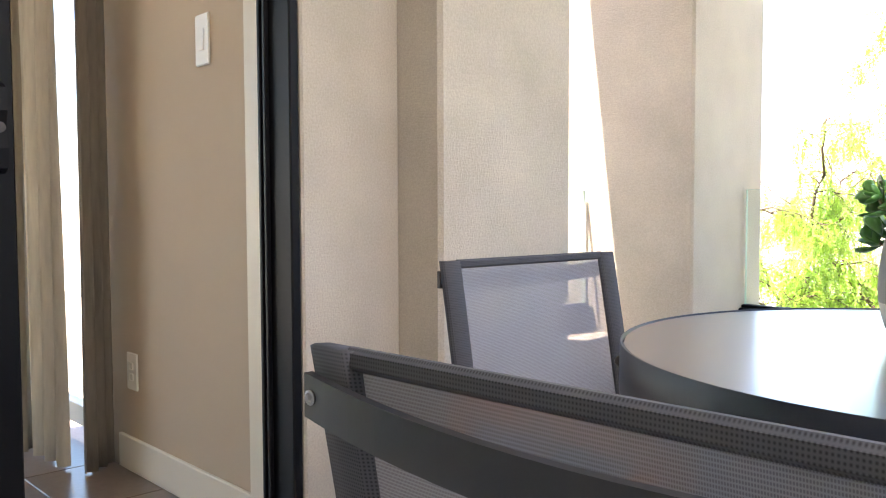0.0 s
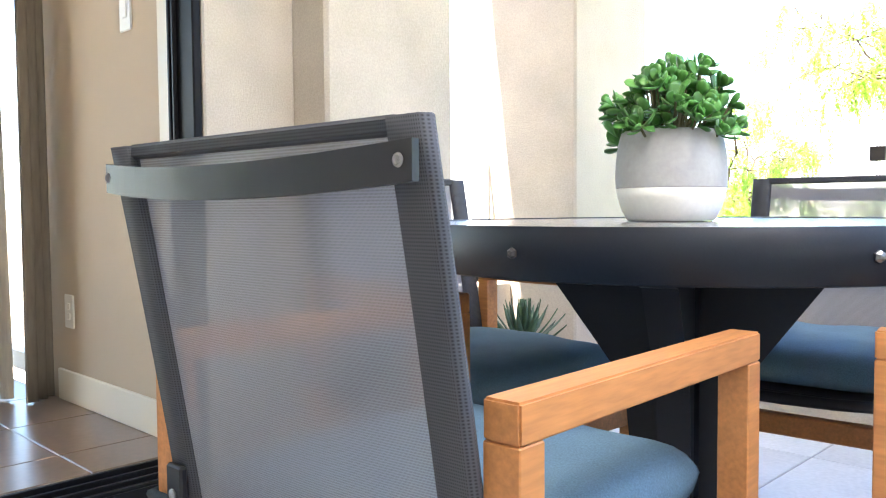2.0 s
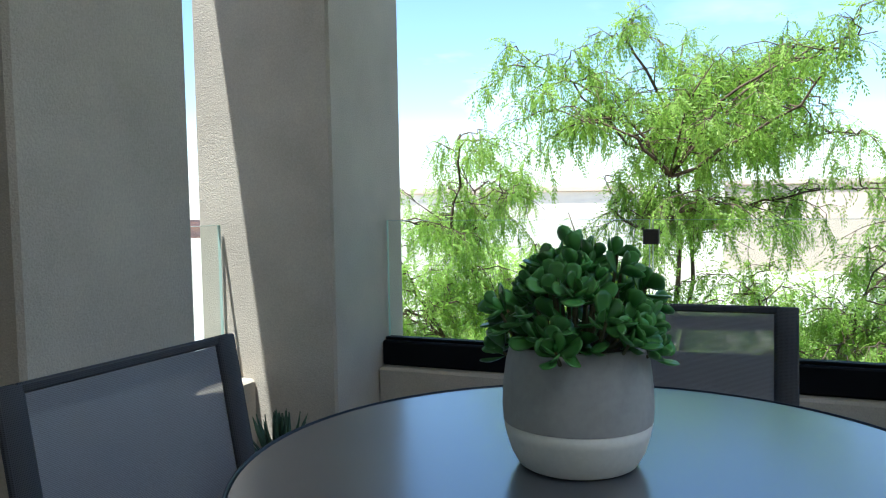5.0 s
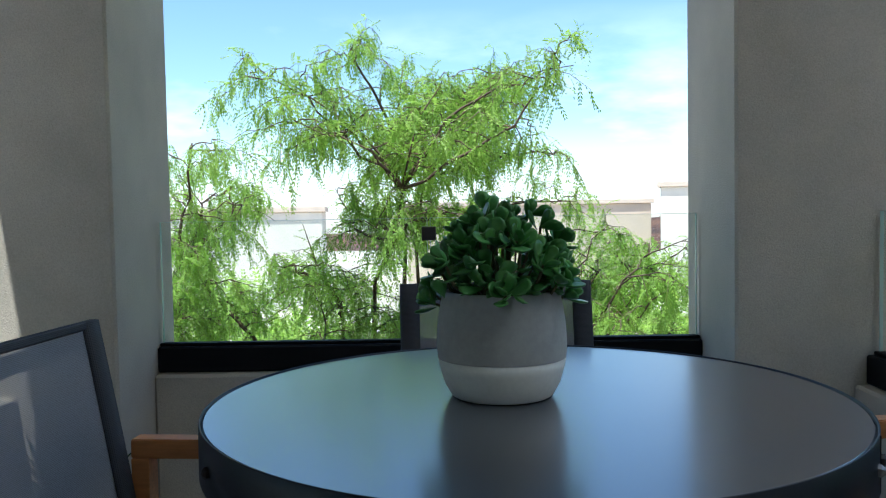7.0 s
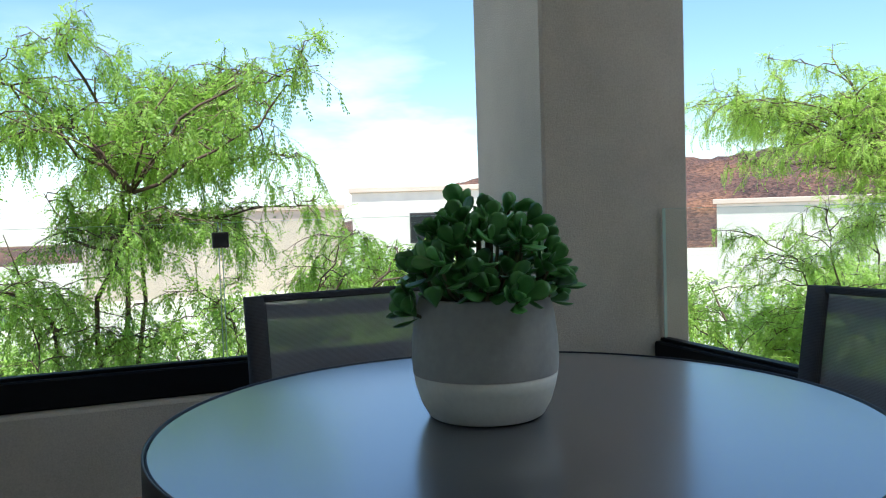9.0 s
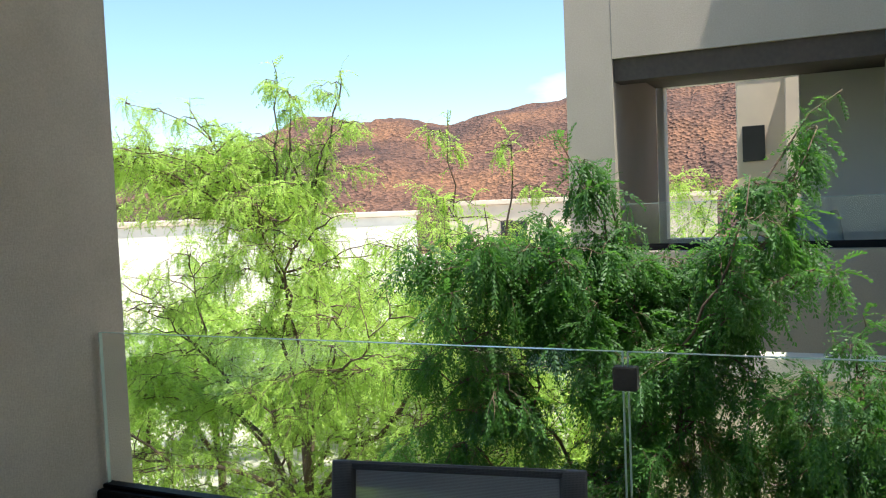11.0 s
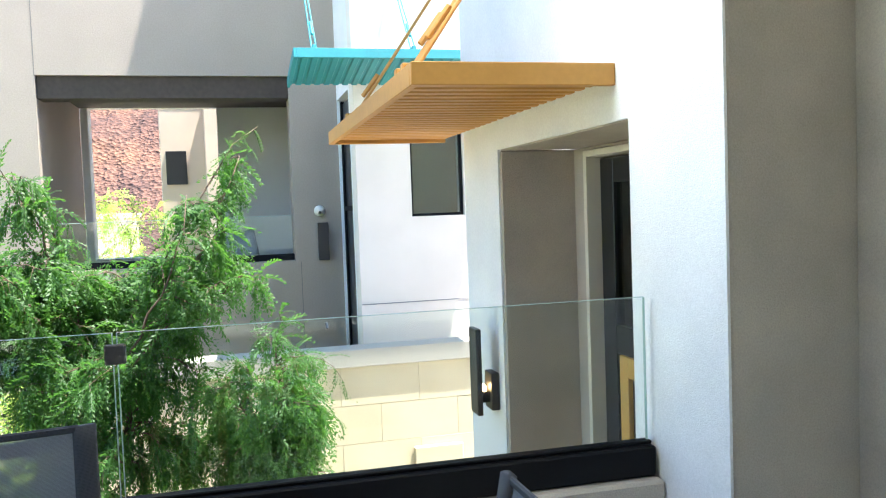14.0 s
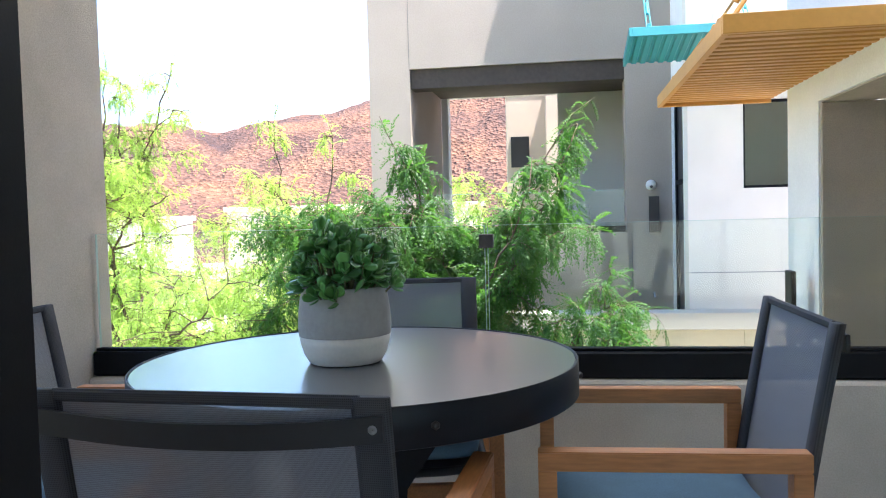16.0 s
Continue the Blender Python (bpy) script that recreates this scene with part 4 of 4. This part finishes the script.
part("transom", box((0.05, 0.001, 4.6), (0.93, 0.03, 4.66), 0.003), BLACK_METAL, side)
awning(pose(UX, -3.6, 2.70, 7.5, 0, 90), 2.45, 1.01, 0.09, TEAL, "teal painted corrugated metal awning hung on rods", (1.3, 2.25))

# ---------------- tan building with the loggia ----------------
TX = 9.05
building("apartment_building", [((TX, 1.55, GROUND_Z), (TX + 0.45, 2.105, 7.0)), ((TX, -1.86, 3.055), (TX + 0.45, 1.55, 7.0)), ((TX, -1.86, GROUND_Z), (TX + 0.45, -1.262, 3.055)), ((TX, -1.262, GROUND_Z), (TX + 0.45, 1.55, 0.815))],
          STUCCO_TAN, "tan stucco apartment building with a covered loggia")
structure("loggia_groove", [((TX - 0.003, 1.548, 3.06), (TX + 0.01, 1.556, 6.9)), ((TX - 0.003, -1.33, GROUND_Z), (TX + 0.01, -1.322, 0.80))], GROUT, "thin stucco control joints", "trim", 0.0)
structure("loggia_side", [((TX + 0.45, 1.60, GROUND_Z), (TX + 3.05, 2.10, 7.0))], STUCCO_TAN, "tan stucco side wall of the loggia", "wall", 0.01)
# ceiling paint in place of tan: sky light put into these walls' colour
structure("loggia_inner", [((TX + 0.45, -1.9, GROUND_Z), (TX + 4.2, -1.60, 7.0)), ((12.1, -1.60, GROUND_Z), (12.4, -0.365, 7.0)), ((12.1, -0.365, 3.075), (12.4, 1.60, 7.0)), ((12.1, 1.486, GROUND_Z), (12.4, 1.60, 3.075)), ((12.1, -0.365, GROUND_Z), (12.4, 1.486, 0.80))],
          CEILING, "inner stucco walls of the loggia, coloured paler for sky light", "wall", 0.01)
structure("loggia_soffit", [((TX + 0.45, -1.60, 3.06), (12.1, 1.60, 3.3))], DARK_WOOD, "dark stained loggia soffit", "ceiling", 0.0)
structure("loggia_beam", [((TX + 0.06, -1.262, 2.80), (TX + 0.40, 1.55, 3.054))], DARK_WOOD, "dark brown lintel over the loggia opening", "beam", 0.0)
structure("loggia_floor", [((TX + 0.45, -1.60, -0.3), (12.1, 1.60, 0.0))], CAP, "loggia concrete floor", "floor", 0.0)
lr = thing("glass_railing", "glass railing in a black shoe across the loggia", "glass railing", at=pose(TX + 0.2, 1.55, 0.816, 0, 0, -90))
part("bottom_shoe", box((0, -0.03, 0), (2.81, 0.03, 0.08), 0.004), BLACK_METAL, lr)
lp = part("pane", box((0.01, -0.006, 0.08), (2.80, 0.006, 0.55)), GLASS, lr)
lp.visible_shadow = False
part("polished_edge", box((0.01, -0.0062, 0.5502), (2.80, 0.0062, 0.556)), GLASS_EDGE, lr)
# behind the loggia
structure("rear_unit", [((15.0, -4.0, GROUND_Z), (19.0, 0.72, 3.9)), ((14.4, -4.0, GROUND_Z), (14.99, -0.1, 3.6))], FAR_TAN, "pale tan stucco house behind the loggia", "building", 0.02)
structure("rear_unit_window", [((14.96, 0.25, 2.0), (15.02, 0.62, 2.62))], DOOR_BLACK, "tall dark window of the pale house", "window", 0.004)
structure("rear_unit_coping", [((14.93, -4.05, 3.901), (19.05, 0.78, 3.99))], BRONZE, "dark metal roof coping", "trim", 0.004)
cover = bmesh.new()
bmesh.ops.create_grid(cover, x_segments=14, y_segments=14, size=1)
for v in cover.verts:
    e = max(abs(v.co.x), abs(v.co.y))
    v.co = Vector((v.co.x * 0.5, v.co.y * 0.36, (1.12 if e < 0.8 else 1.12 - (e - 0.8) * 5.2) + 0.05 * noise.noise(v.co * 2.4)))
solid("furniture_cover", cover, GREYPLASTIC, "crumpled grey cover over patio furniture in the loggia", "furniture cover", smooth=True).location = (10.35, -0.55, 0.05)
dome = thing("security_light", "white round security light on the tan pier", "wall lamp", at=pose(TX, -1.571, 1.414))
ob = part("lens", lathe([(0.0005, 0), (0.065, 0), (0.066, 0.03), (0.05, 0.065), (0.02, 0.08), (0.0005, 0.082)], 28, cap=False), PLASTIC_WHITE, dome, smooth=True)
ob.matrix_local = pose(0, 0, 0, 0, -90, 0)
ob = part("sensor", lathe([(0.0005, 0), (0.02, 0), (0.018, 0.03), (0.0005, 0.034)], 14, cap=False), BRONZE, dome)
ob.matrix_local = pose(-0.07, 0.0, -0.022, 0, -90, 0)
wall_sconce(pose(TX, -1.60, 0.93, 0, 0, 90), 1.0, "dark bronze wall sconce on the tan pier", False)
sp = thing("hose_bib", "small brass hose spigot low on the pier", "spigot", at=pose(TX, -1.60, 0.02))
ob = part("body", tube([(0, 0, 0), (-0.06, 0, 0), (-0.085, 0, -0.05)], 0.016, 10), STEEL, sp)

# ---------------- ground, hills, distance ----------------
def terrain():
    bm = bmesh.new()
    rings = [0.0, 6, 12, 20, 30, 42, 56, 70]
    n = 72
    prev = None
    centre = bm.verts.new((0, 0, GROUND_Z))
    for r in [6, 12, 20, 32, 48, 70, 110, 180, 320, 700, 1500, 3000]:
        ring = []
        for k in range(n):
            a = 2 * math.pi * k / n
            ring.append(bm.verts.new((r * math.cos(a), r * math.sin(a), GROUND_Z + (0.12 * noise.noise(Vector((r * math.cos(a) * 0.1, r * math.sin(a) * 0.1, 0))) if 12 < r < 300 else 0))))
        for k in range(n):
            if prev is None:
                bm.faces.new((centre, ring[k], ring[(k + 1) % n]))
            else:
                bm.faces.new((prev[k], ring[k], ring[(k + 1) % n], prev[(k + 1) % n]))
        prev = ring
    return solid("ground", bm, EARTH, "pale desert ground with gravel", "ground", kind="structure")


terrain()
solid("road", box((-60, 13, GROUND_Z - 0.2), (80, 20, GROUND_Z + 0.16)), ROAD, "pale concrete lane beyond the trees", "road", kind="structure")

ROCK = bpy.data.materials.new("volcanic_hill")
ROCK.use_nodes = True
nt = ROCK.node_tree
bs = nt.nodes["Principled BSDF"]
bs.inputs["Roughness"].default_value = 1.0
co = nt.nodes.new("ShaderNodeTexCoord")
vo = nt.nodes.new("ShaderNodeTexVoronoi")
vo.inputs["Scale"].default_value = 2.3
n1 = nt.nodes.new("ShaderNodeTexNoise")
n1.inputs["Scale"].default_value = 0.09
n1.inputs["Detail"].default_value = 8
rp = nt.nodes.new("ShaderNodeValToRGB")
rp.color_ramp.elements[0].color = (0.045, 0.028, 0.030, 1)
rp.color_ramp.elements[0].position = 0.3
rp.color_ramp.elements[1].color = (0.15, 0.078, 0.055, 1)
rp.color_ramp.elements[1].position = 0.55
scrub = rp.color_ramp.elements.new(0.68)
scrub.color = (0.21, 0.105, 0.06, 1)
mixr = nt.nodes.new("ShaderNodeMixRGB")
mixr.blend_type = "MULTIPLY"
mixr.inputs[0].default_value = 0.75
for nd in (vo, n1):
    nt.links.new(co.outputs["Object"], nd.inputs["Vector"])
nt.links.new(n1.outputs["Fac"], rp.inputs["Fac"])
nt.links.new(rp.outputs["Color"], mixr.inputs[1])
vr = nt.nodes.new("ShaderNodeValToRGB")
vr.color_ramp.elements[0].color = (0.35, 0.33, 0.34, 1)
vr.color_ramp.elements[1].color = (1.5, 1.35, 1.25, 1)
vsep = nt.nodes.new("ShaderNodeSeparateColor")
nt.links.new(vo.outputs["Color"], vsep.inputs[0])
nt.links.new(vsep.outputs[0], vr.inputs["Fac"])
nt.links.new(vr.outputs["Color"], mixr.inputs[2])
nt.links.new(mixr.outputs[0], bs.inputs["Base Color"])
bp = nt.nodes.new("ShaderNodeBump")
bp.inputs["Strength"].default_value = 1.0
bp.inputs["Distance"].default_value = 0.5
nt.links.new(vo.outputs["Distance"], bp.inputs["Height"])
nt.links.new(bp.outputs[0], bs.inputs["Normal"])

# ridge height in degrees over the eye, by heading
RIDGE = [(60, -1.3), (30, -1.3), (10, -1.3), (-6, -1.2), (-14, -0.5), (-18, 0.6), (-22, 1.8), (-26, 2.4), (-40, 2.6), (-50, 3.8), (-56, 5.7), (-63, 5.6), (-66, 5.1), (-69, 5.8), (-74, 6.4), (-77, 6.9), (-80, 9.0), (-90, 10.5), (-120, 10), (-150, 5)]


def ridge(h):
    for (a, ha), (b, hb) in zip(RIDGE, RIDGE[1:]):
        if b <= h <= a:
            u = (a - h) / (a - b)
            return ha + (hb - ha) * u
    return 0.2


def hill():
    bm = bmesh.new()
    na, nr = 420, 26
    grid = []
    for i in range(na + 1):
        head = 60 - 210 * i / na
        d = Vector((-math.sin(radians(head)), math.cos(radians(head)), 0))
        top = 150 * math.tan(radians(ridge(head))) + 1.4 - GROUND_Z
        col = []
        for j in range(nr + 1):
            v = j / nr
            r = 75 + 75 * min(v, 1.0) + (40 * (v - 0.8) if v > 0.8 else 0)
            f = min(1.0, v / 0.8)
            s = f * f * (3 - 2 * f) if f < 1 else 1
            p = d * r
            rough = noise.noise(p * 0.12) * 1.5 + noise.noise(p * 0.5) * 0.7 + noise.noise(p * 1.3) * 0.35
            bluff = 0.9 * max(0, noise.noise(p * 0.06 + Vector((9, 3, 1)))) * (1 if 0.3 < v < 0.75 else 0)
            zz = GROUND_Z + top * s * (1 - (0.55 * (v - 0.8) / 0.2 if v > 0.8 else 0)) + (rough + bluff) * min(1, top * s / 6) * 0.75 - 0.3
            col.append(bm.verts.new((p.x, p.y, zz)))
        grid.append(col)
    for a, b in zip(grid, grid[1:]):
        for j in range(nr):
            bm.faces.new((a[j], a[j + 1], b[j + 1], b[j]))
    return solid("hill", bm, ROCK, "dark reddish volcanic hillside of loose rock", "hill", kind="structure")


hill()


def far_house(x, y, w, d, h, yaw, mat, label, windows):
    """A plain flat-roofed desert house: wall, roof coping, windows with panes."""
    hs = thing("house", label, "house", at=pose(x, y, GROUND_Z, 0, 0, yaw))
    part("wall", box((-w / 2, 0, -0.4), (w / 2, d, h), 0.03), mat, hs)
    part("roof", box((-w / 2 - 0.15, -0.15, h + 0.001), (w / 2 + 0.15, d + 0.15, h + 0.25), 0.02), FAR_TAN, hs)
    for k in range(windows):
        wx = -w / 2 + (k + 0.5) * w / windows
        wd = part("window", box((wx - 0.7, -0.06, h * 0.52), (wx + 0.7, 0.02, h * 0.80), 0.01), BRONZE, hs)
        part("pane", box((wx - 0.62, -0.075, h * 0.54), (wx + 0.62, -0.061, h * 0.78)), DOOR_BLACK, wd)


far_house(-14, 34, 16, 9, 4.4, 8, FAR_WALL, "pale flat-roofed stucco house beyond the lane", 1)
far_house(4, 46, 14, 9, 4.6, -4, FAR_TAN, "tan flat-roofed stucco house beyond the lane", 0)
far_house(13.0, 37, 7, 8, 5.3, -16, FAR_WALL, "cream flat-roofed stucco house with a tall block", 1)
far_house(33, 26, 18, 9, 4.2, -52, FAR_WALL, "long cream stucco house below the hill", 0)
far_house(42, 11, 14, 8, 4.6, -76, FAR_TAN, "tan stucco house below the hill", 2)
far_house(48, -4, 14, 8, 4.8, -95, FAR_WALL, "cream stucco house below the hill", 4)
structure("garden_wall", [((14, 6.0, GROUND_Z), (14.3, 16, -1.2))], FAR_WALL, "long cream boundary wall in the sun", "wall", 0.02)

# ---------------- trees ----------------
def frond_template(seed, pairs, length, droop):
    """Corners of the leaflets of one drooping feathery frond along +x, as (k, 4, 3)."""
    rng = np.random.default_rng(seed)
    quads = []
    broad = (9 / pairs) ** 0.6
    for i in range(pairs):
        u = (i + 0.5) / pairs
        x = length * (u - 0.30 * droop * u * u)
        z = -droop * length * 0.62 * u * u
        ll = 0.0165 * (0.6 + 0.7 * math.sin(math.pi * (0.10 + 0.82 * u))) * rng.uniform(0.8, 1.2) * broad
        for s in (-1, 1):
            a = np.array((x, 0, z))
            t = np.array((0.75 * ll, s * ll * 0.62, -0.35 * ll + rng.uniform(-0.3, 0.2) * ll))
            w = np.array((0.0040, -s * 0.0026, 0.0)) * broad
            quads.append((a - w * 0.4, a + t * 0.5 - w, a + t, a + t * 0.5 + w))
    x0, x1 = np.array((0, 0, 0.0)), np.array((length * 0.5, 0, -droop * length * 0.14))
    w = np.array((0, 0.0016, 0))
    quads.append((x0 - w, x1 - w, x1 + w, x0 + w))
    return np.array(quads)


def crown_mesh(name, places, mat, templates, rng):
    verts = []
    for p, d, s in places:
        t = templates[rng.integers(len(templates))]
        yaw = math.atan2(d[1], d[0])
        el = math.asin(max(-1, min(1, d[2])))
        roll = rng.uniform(-0.9, 0.9)
        r = (Matrix.Rotation(yaw, 3, "Z") @ Matrix.Rotation(-el, 3, "Y") @ Matrix.Rotation(roll, 3, "X"))
        verts.append((t.reshape(-1, 3) * s) @ np.array(r).T + np.array(p))
    v = np.concatenate(verts)
    f = np.arange(len(v)).reshape(-1, 4)
    me = bpy.data.meshes.new(name)
    me.from_pydata(v.tolist(), [], f.tolist())
    me.materials.append(mat)
    return me


def tree(name, base, stems, seed, mat, label, fronds, scale, size, droop, spread, trunk_r, fork=-1.6, leaflets=14, hang=0.42):
    """stems: tip positions, with the weight of their foliage and the reach of its branches."""
    rng = np.random.default_rng(seed)
    tr = thing(name, label, "tree")
    trunk = bmesh.new()
    base = Vector(base)
    crotch = Vector((base.x, base.y, fork))
    tube([base, base.lerp(crotch, 0.5) + Vector((0.05, 0.04, 0)), crotch], [trunk_r * 1.5, trunk_r * 1.25, trunk_r * 1.1], 8, trunk)
    places = []
    total = sum(w for _, w, _ in stems)
    limbs = []
    main = max(5, len(stems) // 8)
    for order, (tip, weight, radius) in enumerate(stems):
        tip = Vector(tip)
        pts, rad = [], []
        sway = Vector(rng.normal(0, 0.20, 3)) * spread
        start, thick = crotch, trunk_r * 0.72
        if order >= main:
            reach = [(p, (p - tip).length + 0.5 * max(0, p.z - tip.z + 0.25)) for limb in limbs for p in limb[2:8]]
            start, thick = min(reach, key=lambda e: e[1])[0], trunk_r * 0.26
            sway *= 0.45
        for k in range(10):
            u = k / 9
            p = start.lerp(tip, u) + sway * math.sin(math.pi * u) + Vector((0, 0, 0.10 * math.sin(math.pi * u) * spread)) + Vector(rng.normal(0, 0.05 if order < main else 0.022, 3)) * (k > 0)
            pts.append(p)
            rad.append(thick * (1 - u) ** 0.9 + 0.003)
        if order < main:
            limbs.append(pts)
        tube(pts, rad, 6, trunk)
        for f in range(16):
            v = 6.6 + 2.4 * f / 16
            k = min(8, int(v))
            dd = (pts[k + 1] - pts[k]).normalized() * 0.5 + Vector(rng.normal(0, 0.6, 3))
            dd.z -= 0.3 * droop
            places.append((pts[k].lerp(pts[k + 1], v - k), dd.normalized(), size * rng.uniform(0.7, 1.2)))
        want, got = int(fronds * weight / total), 0
        while got < want:
            u = rng.uniform(0.42 if order < main else 0.15, 1.0) * 9
            i = min(8, int(u))
            root = pts[i].lerp(pts[i + 1], u - i)
            d = Vector(rng.normal(0, 1, 3))
            d.z = abs(d.z) * 0.5 + 0.12
            d.normalize()
            ln = radius * rng.uniform(0.5, 1.15) * (1.25 - 0.055 * u)
            tw = []
            for k in range(7):
                v = k / 6
                tw.append(root + d * ln * v + Vector((0, 0, -0.42 * ln * v * v * droop)) + Vector(rng.normal(0, 0.014, 3)) * (k > 0))
            tube(tw, [0.0062 * scale * (1 - 0.13 * k) for k in range(7)], 4, trunk)
            for _ in range(int(rng.integers(5, 8))):
                v = rng.uniform(0.2, 1.0) * 6
                k = min(5, int(v))
                r2 = tw[k].lerp(tw[k + 1], v - k)
                d2 = ((tw[k + 1] - tw[k]).normalized() * 0.7 + Vector(rng.normal(0, 0.6, 3))).normalized()
                l2 = radius * rng.uniform(0.18, 0.42)
                t2 = [r2 + d2 * l2 * q + Vector((0, 0, -0.5 * l2 * q * q * droop)) for q in (0, 0.5, 1.0)]
                tube(t2, [0.0028 * scale, 0.002 * scale, 0.001 * scale], 3, trunk)
                n = int(rng.integers(5, 9))
                for f in range(n):
                    q = (f + rng.uniform(0.2, 1.0)) / n
                    p = t2[0].lerp(t2[1], q * 2) if q < 0.5 else t2[1].lerp(t2[2], q * 2 - 1)
                    dd = d2 * 0.55 + Vector(rng.normal(0, 0.5, 3))
                    dd.z -= hang * droop
                    dd.normalize()
                    places.append((p, dd, size * rng.uniform(0.65, 1.25)))
                got += n
    part("trunk", trunk, BARK, tr, "thin branching brown trunk", smooth=True)
    templates = [frond_template(seed + k, leaflets, 0.17, droop * f) for k, f in enumerate((0.6, 1.0, 1.4, 0.8))]
    cr = new("crown", crown_mesh("crown", places, mat, templates, rng))
    cr.parent = tr
    tagged(cr, "feathery drooping compound leaves", kind="stuff")
    return tr


def crown_tips(seed, n, axis, outline, span, low, power=0.8, reach=0.5):
    # tips spread under an outline of (place along the axis, height)
    rng = random.Random(seed)
    tips = []
    lo, hi = outline[0][0], outline[-1][0]
    while len(tips) < n:
        k = len(tips)
        s = lo + (hi - lo) * ((0.5 + k * 0.754878) % 1.0)
        top = next(za + (zb - za) * (s - sa) / (sb - sa) for (sa, za), (sb, zb) in zip(outline, outline[1:]) if sa <= s <= sb)
        z = top - 0.12 * rng.random() if k % 4 == 0 else low + (top - low) * ((0.5 + k * 0.569840) % 1.0) ** power
        o = rng.uniform(*span)
        tips.append(((s, o, z) if axis == "x" else (o, s, z), 1.0, reach * rng.uniform(0.8, 1.2)))
    return tips


tree("mesquite_tree", (-0.75, 5.0, GROUND_Z),
     crown_tips(1, 84, "x", [(-2.75, 1.4), (-2.3, 1.72), (-1.71, 2.15), (-1.22, 2.4), (-0.6, 2.68), (-0.29, 2.25), (0.0, 2.05), (0.3, 2.25), (0.72, 2.15), (0.84, 1.4), (1.0, 1.05), (1.4, 0.85), (2.1, 0.55)], (4.2, 5.6), -1.4, 0.95, 0.58),
     11, LEAF_BRIGHT, "light green feathery mesquite tree in the sun", 23000, 1.0, 0.98, 1.0, 1.0, 0.042, leaflets=6, hang=0.65)
tall_sprigs = [((6.4, y, z), 0.6, 0.34) for y, z in ((4.33, 2.95), (4.2, 2.6), (3.55, 2.75), (3.6, 2.3), (5.44, 2.7), (5.2, 2.45), (6.33, 2.7), (2.48, 2.3), (1.89, 2.1))]
tree("mesquite_tree", (6.4, 4.2, GROUND_Z),
     crown_tips(2, 84, "y", [(1.3, 1.2), (2.0, 1.6), (2.8, 1.6), (3.6, 1.9), (4.3, 2.2), (4.7, 2.1), (5.6, 2.2), (6.4, 2.2), (7.4, 1.6)], (5.3, 7.2), -2.2, 0.95, 0.72) + tall_sprigs,
     23, LEAF_PALE, "sunlit yellow-green mesquite tree", 25000, 1.2, 1.0, 0.8, 1.2, 0.045, leaflets=6, hang=0.5)
sprigs = [((4.9, -0.72, 2.05), 0.7, 0.22), ((4.85, -0.62, 1.85), 0.9, 0.25), ((4.8, -0.5, 1.65), 1.0, 0.3), ((4.9, 1.02, 1.95), 0.7, 0.22), ((4.95, 0.9, 1.7), 0.9, 0.25)]
tree("acacia_tree", (4.9, 0.55, GROUND_Z),
     crown_tips(3, 76, "y", [(-1.15, -0.1), (-0.95, 0.35), (-0.8, 0.75), (-0.55, 1.3), (-0.37, 1.55), (-0.1, 1.45), (0.2, 1.15), (0.5, 1.0), (0.85, 1.2), (1.3, 1.25), (1.6, 1.15), (1.9, 1.1), (2.2, 0.6), (2.35, 0.0)], (4.4, 5.4), -1.7, 0.6, 0.42) + sprigs,
     37, LEAF_DARK, "deep green drooping feathery acacia tree", 16500, 1.0, 1.35, 1.0, 0.7, 0.035, leaflets=7, hang=0.55)
# x, y, height of the top, fronds
shrub_spots = ((-4.0, 9.5, 0.6, 1500), (3.2, 8.0, 0.8, 2600), (1.8, 7.6, 0.55, 2400), (-2.2, 8.0, 0.2, 1500), (-3.3, 7.0, 0.1, 1500), (2.6, 6.7, 0.45, 2400), (0.3, 7.2, 0.35, 2200), (-1.4, 7.4, 0.4, 2200), (9.5, 8.0, 0.5, 2200), (10.6, 4.2, 0.7, 2200),
               (14.2, 2.4, 2.0, 1500), (-7, 12, 0.8, 1500), (13.5, 5.8, 0.6, 2000), (5.6, 9.5, 0.5, 2000), (8.2, 5.6, 0.1, 2000), (8.0, 2.6, -0.4, 1800), (4.6, 7.4, 0.2, 2200), (7.0, 7.6, 0.2, 2000), (10.8, 6.4, 0.5, 2000), (11.5, 9.8, 1.0, 2000), (13.2, 8.2, 0.9, 2000))
for k, (x, y, top, many) in enumerate(shrub_spots):
    rng0 = random.Random(k)
    tips = [((x + rng0.uniform(-1.4, 1.4), y + rng0.uniform(-1.4, 1.4), -2.4 + (top + 2.2) * rng0.random() ** 0.6), 1.0, 0.9) for j in range(14)]
    tree("desert_tree", (x, y, GROUND_Z), tips, 60 + k, LEAF_PALE, "soft green palo verde tree further off", many, 1.4, 1.8, 0.6, 1.0, 0.05, -2.4, 5)

# ---------------- floors, laid last ----------------
tiled("floor", -1.415, 1.263, -2.295, 1.778, 0.0, 0.60, PORCH_TILE, "pale grey porcelain porch tiles")
tiled("floor_room", -5.0, -1.602, -5.0, -0.181, ROOM_Z, 0.45, ROOM_TILE, "polished brown stone room tiles")
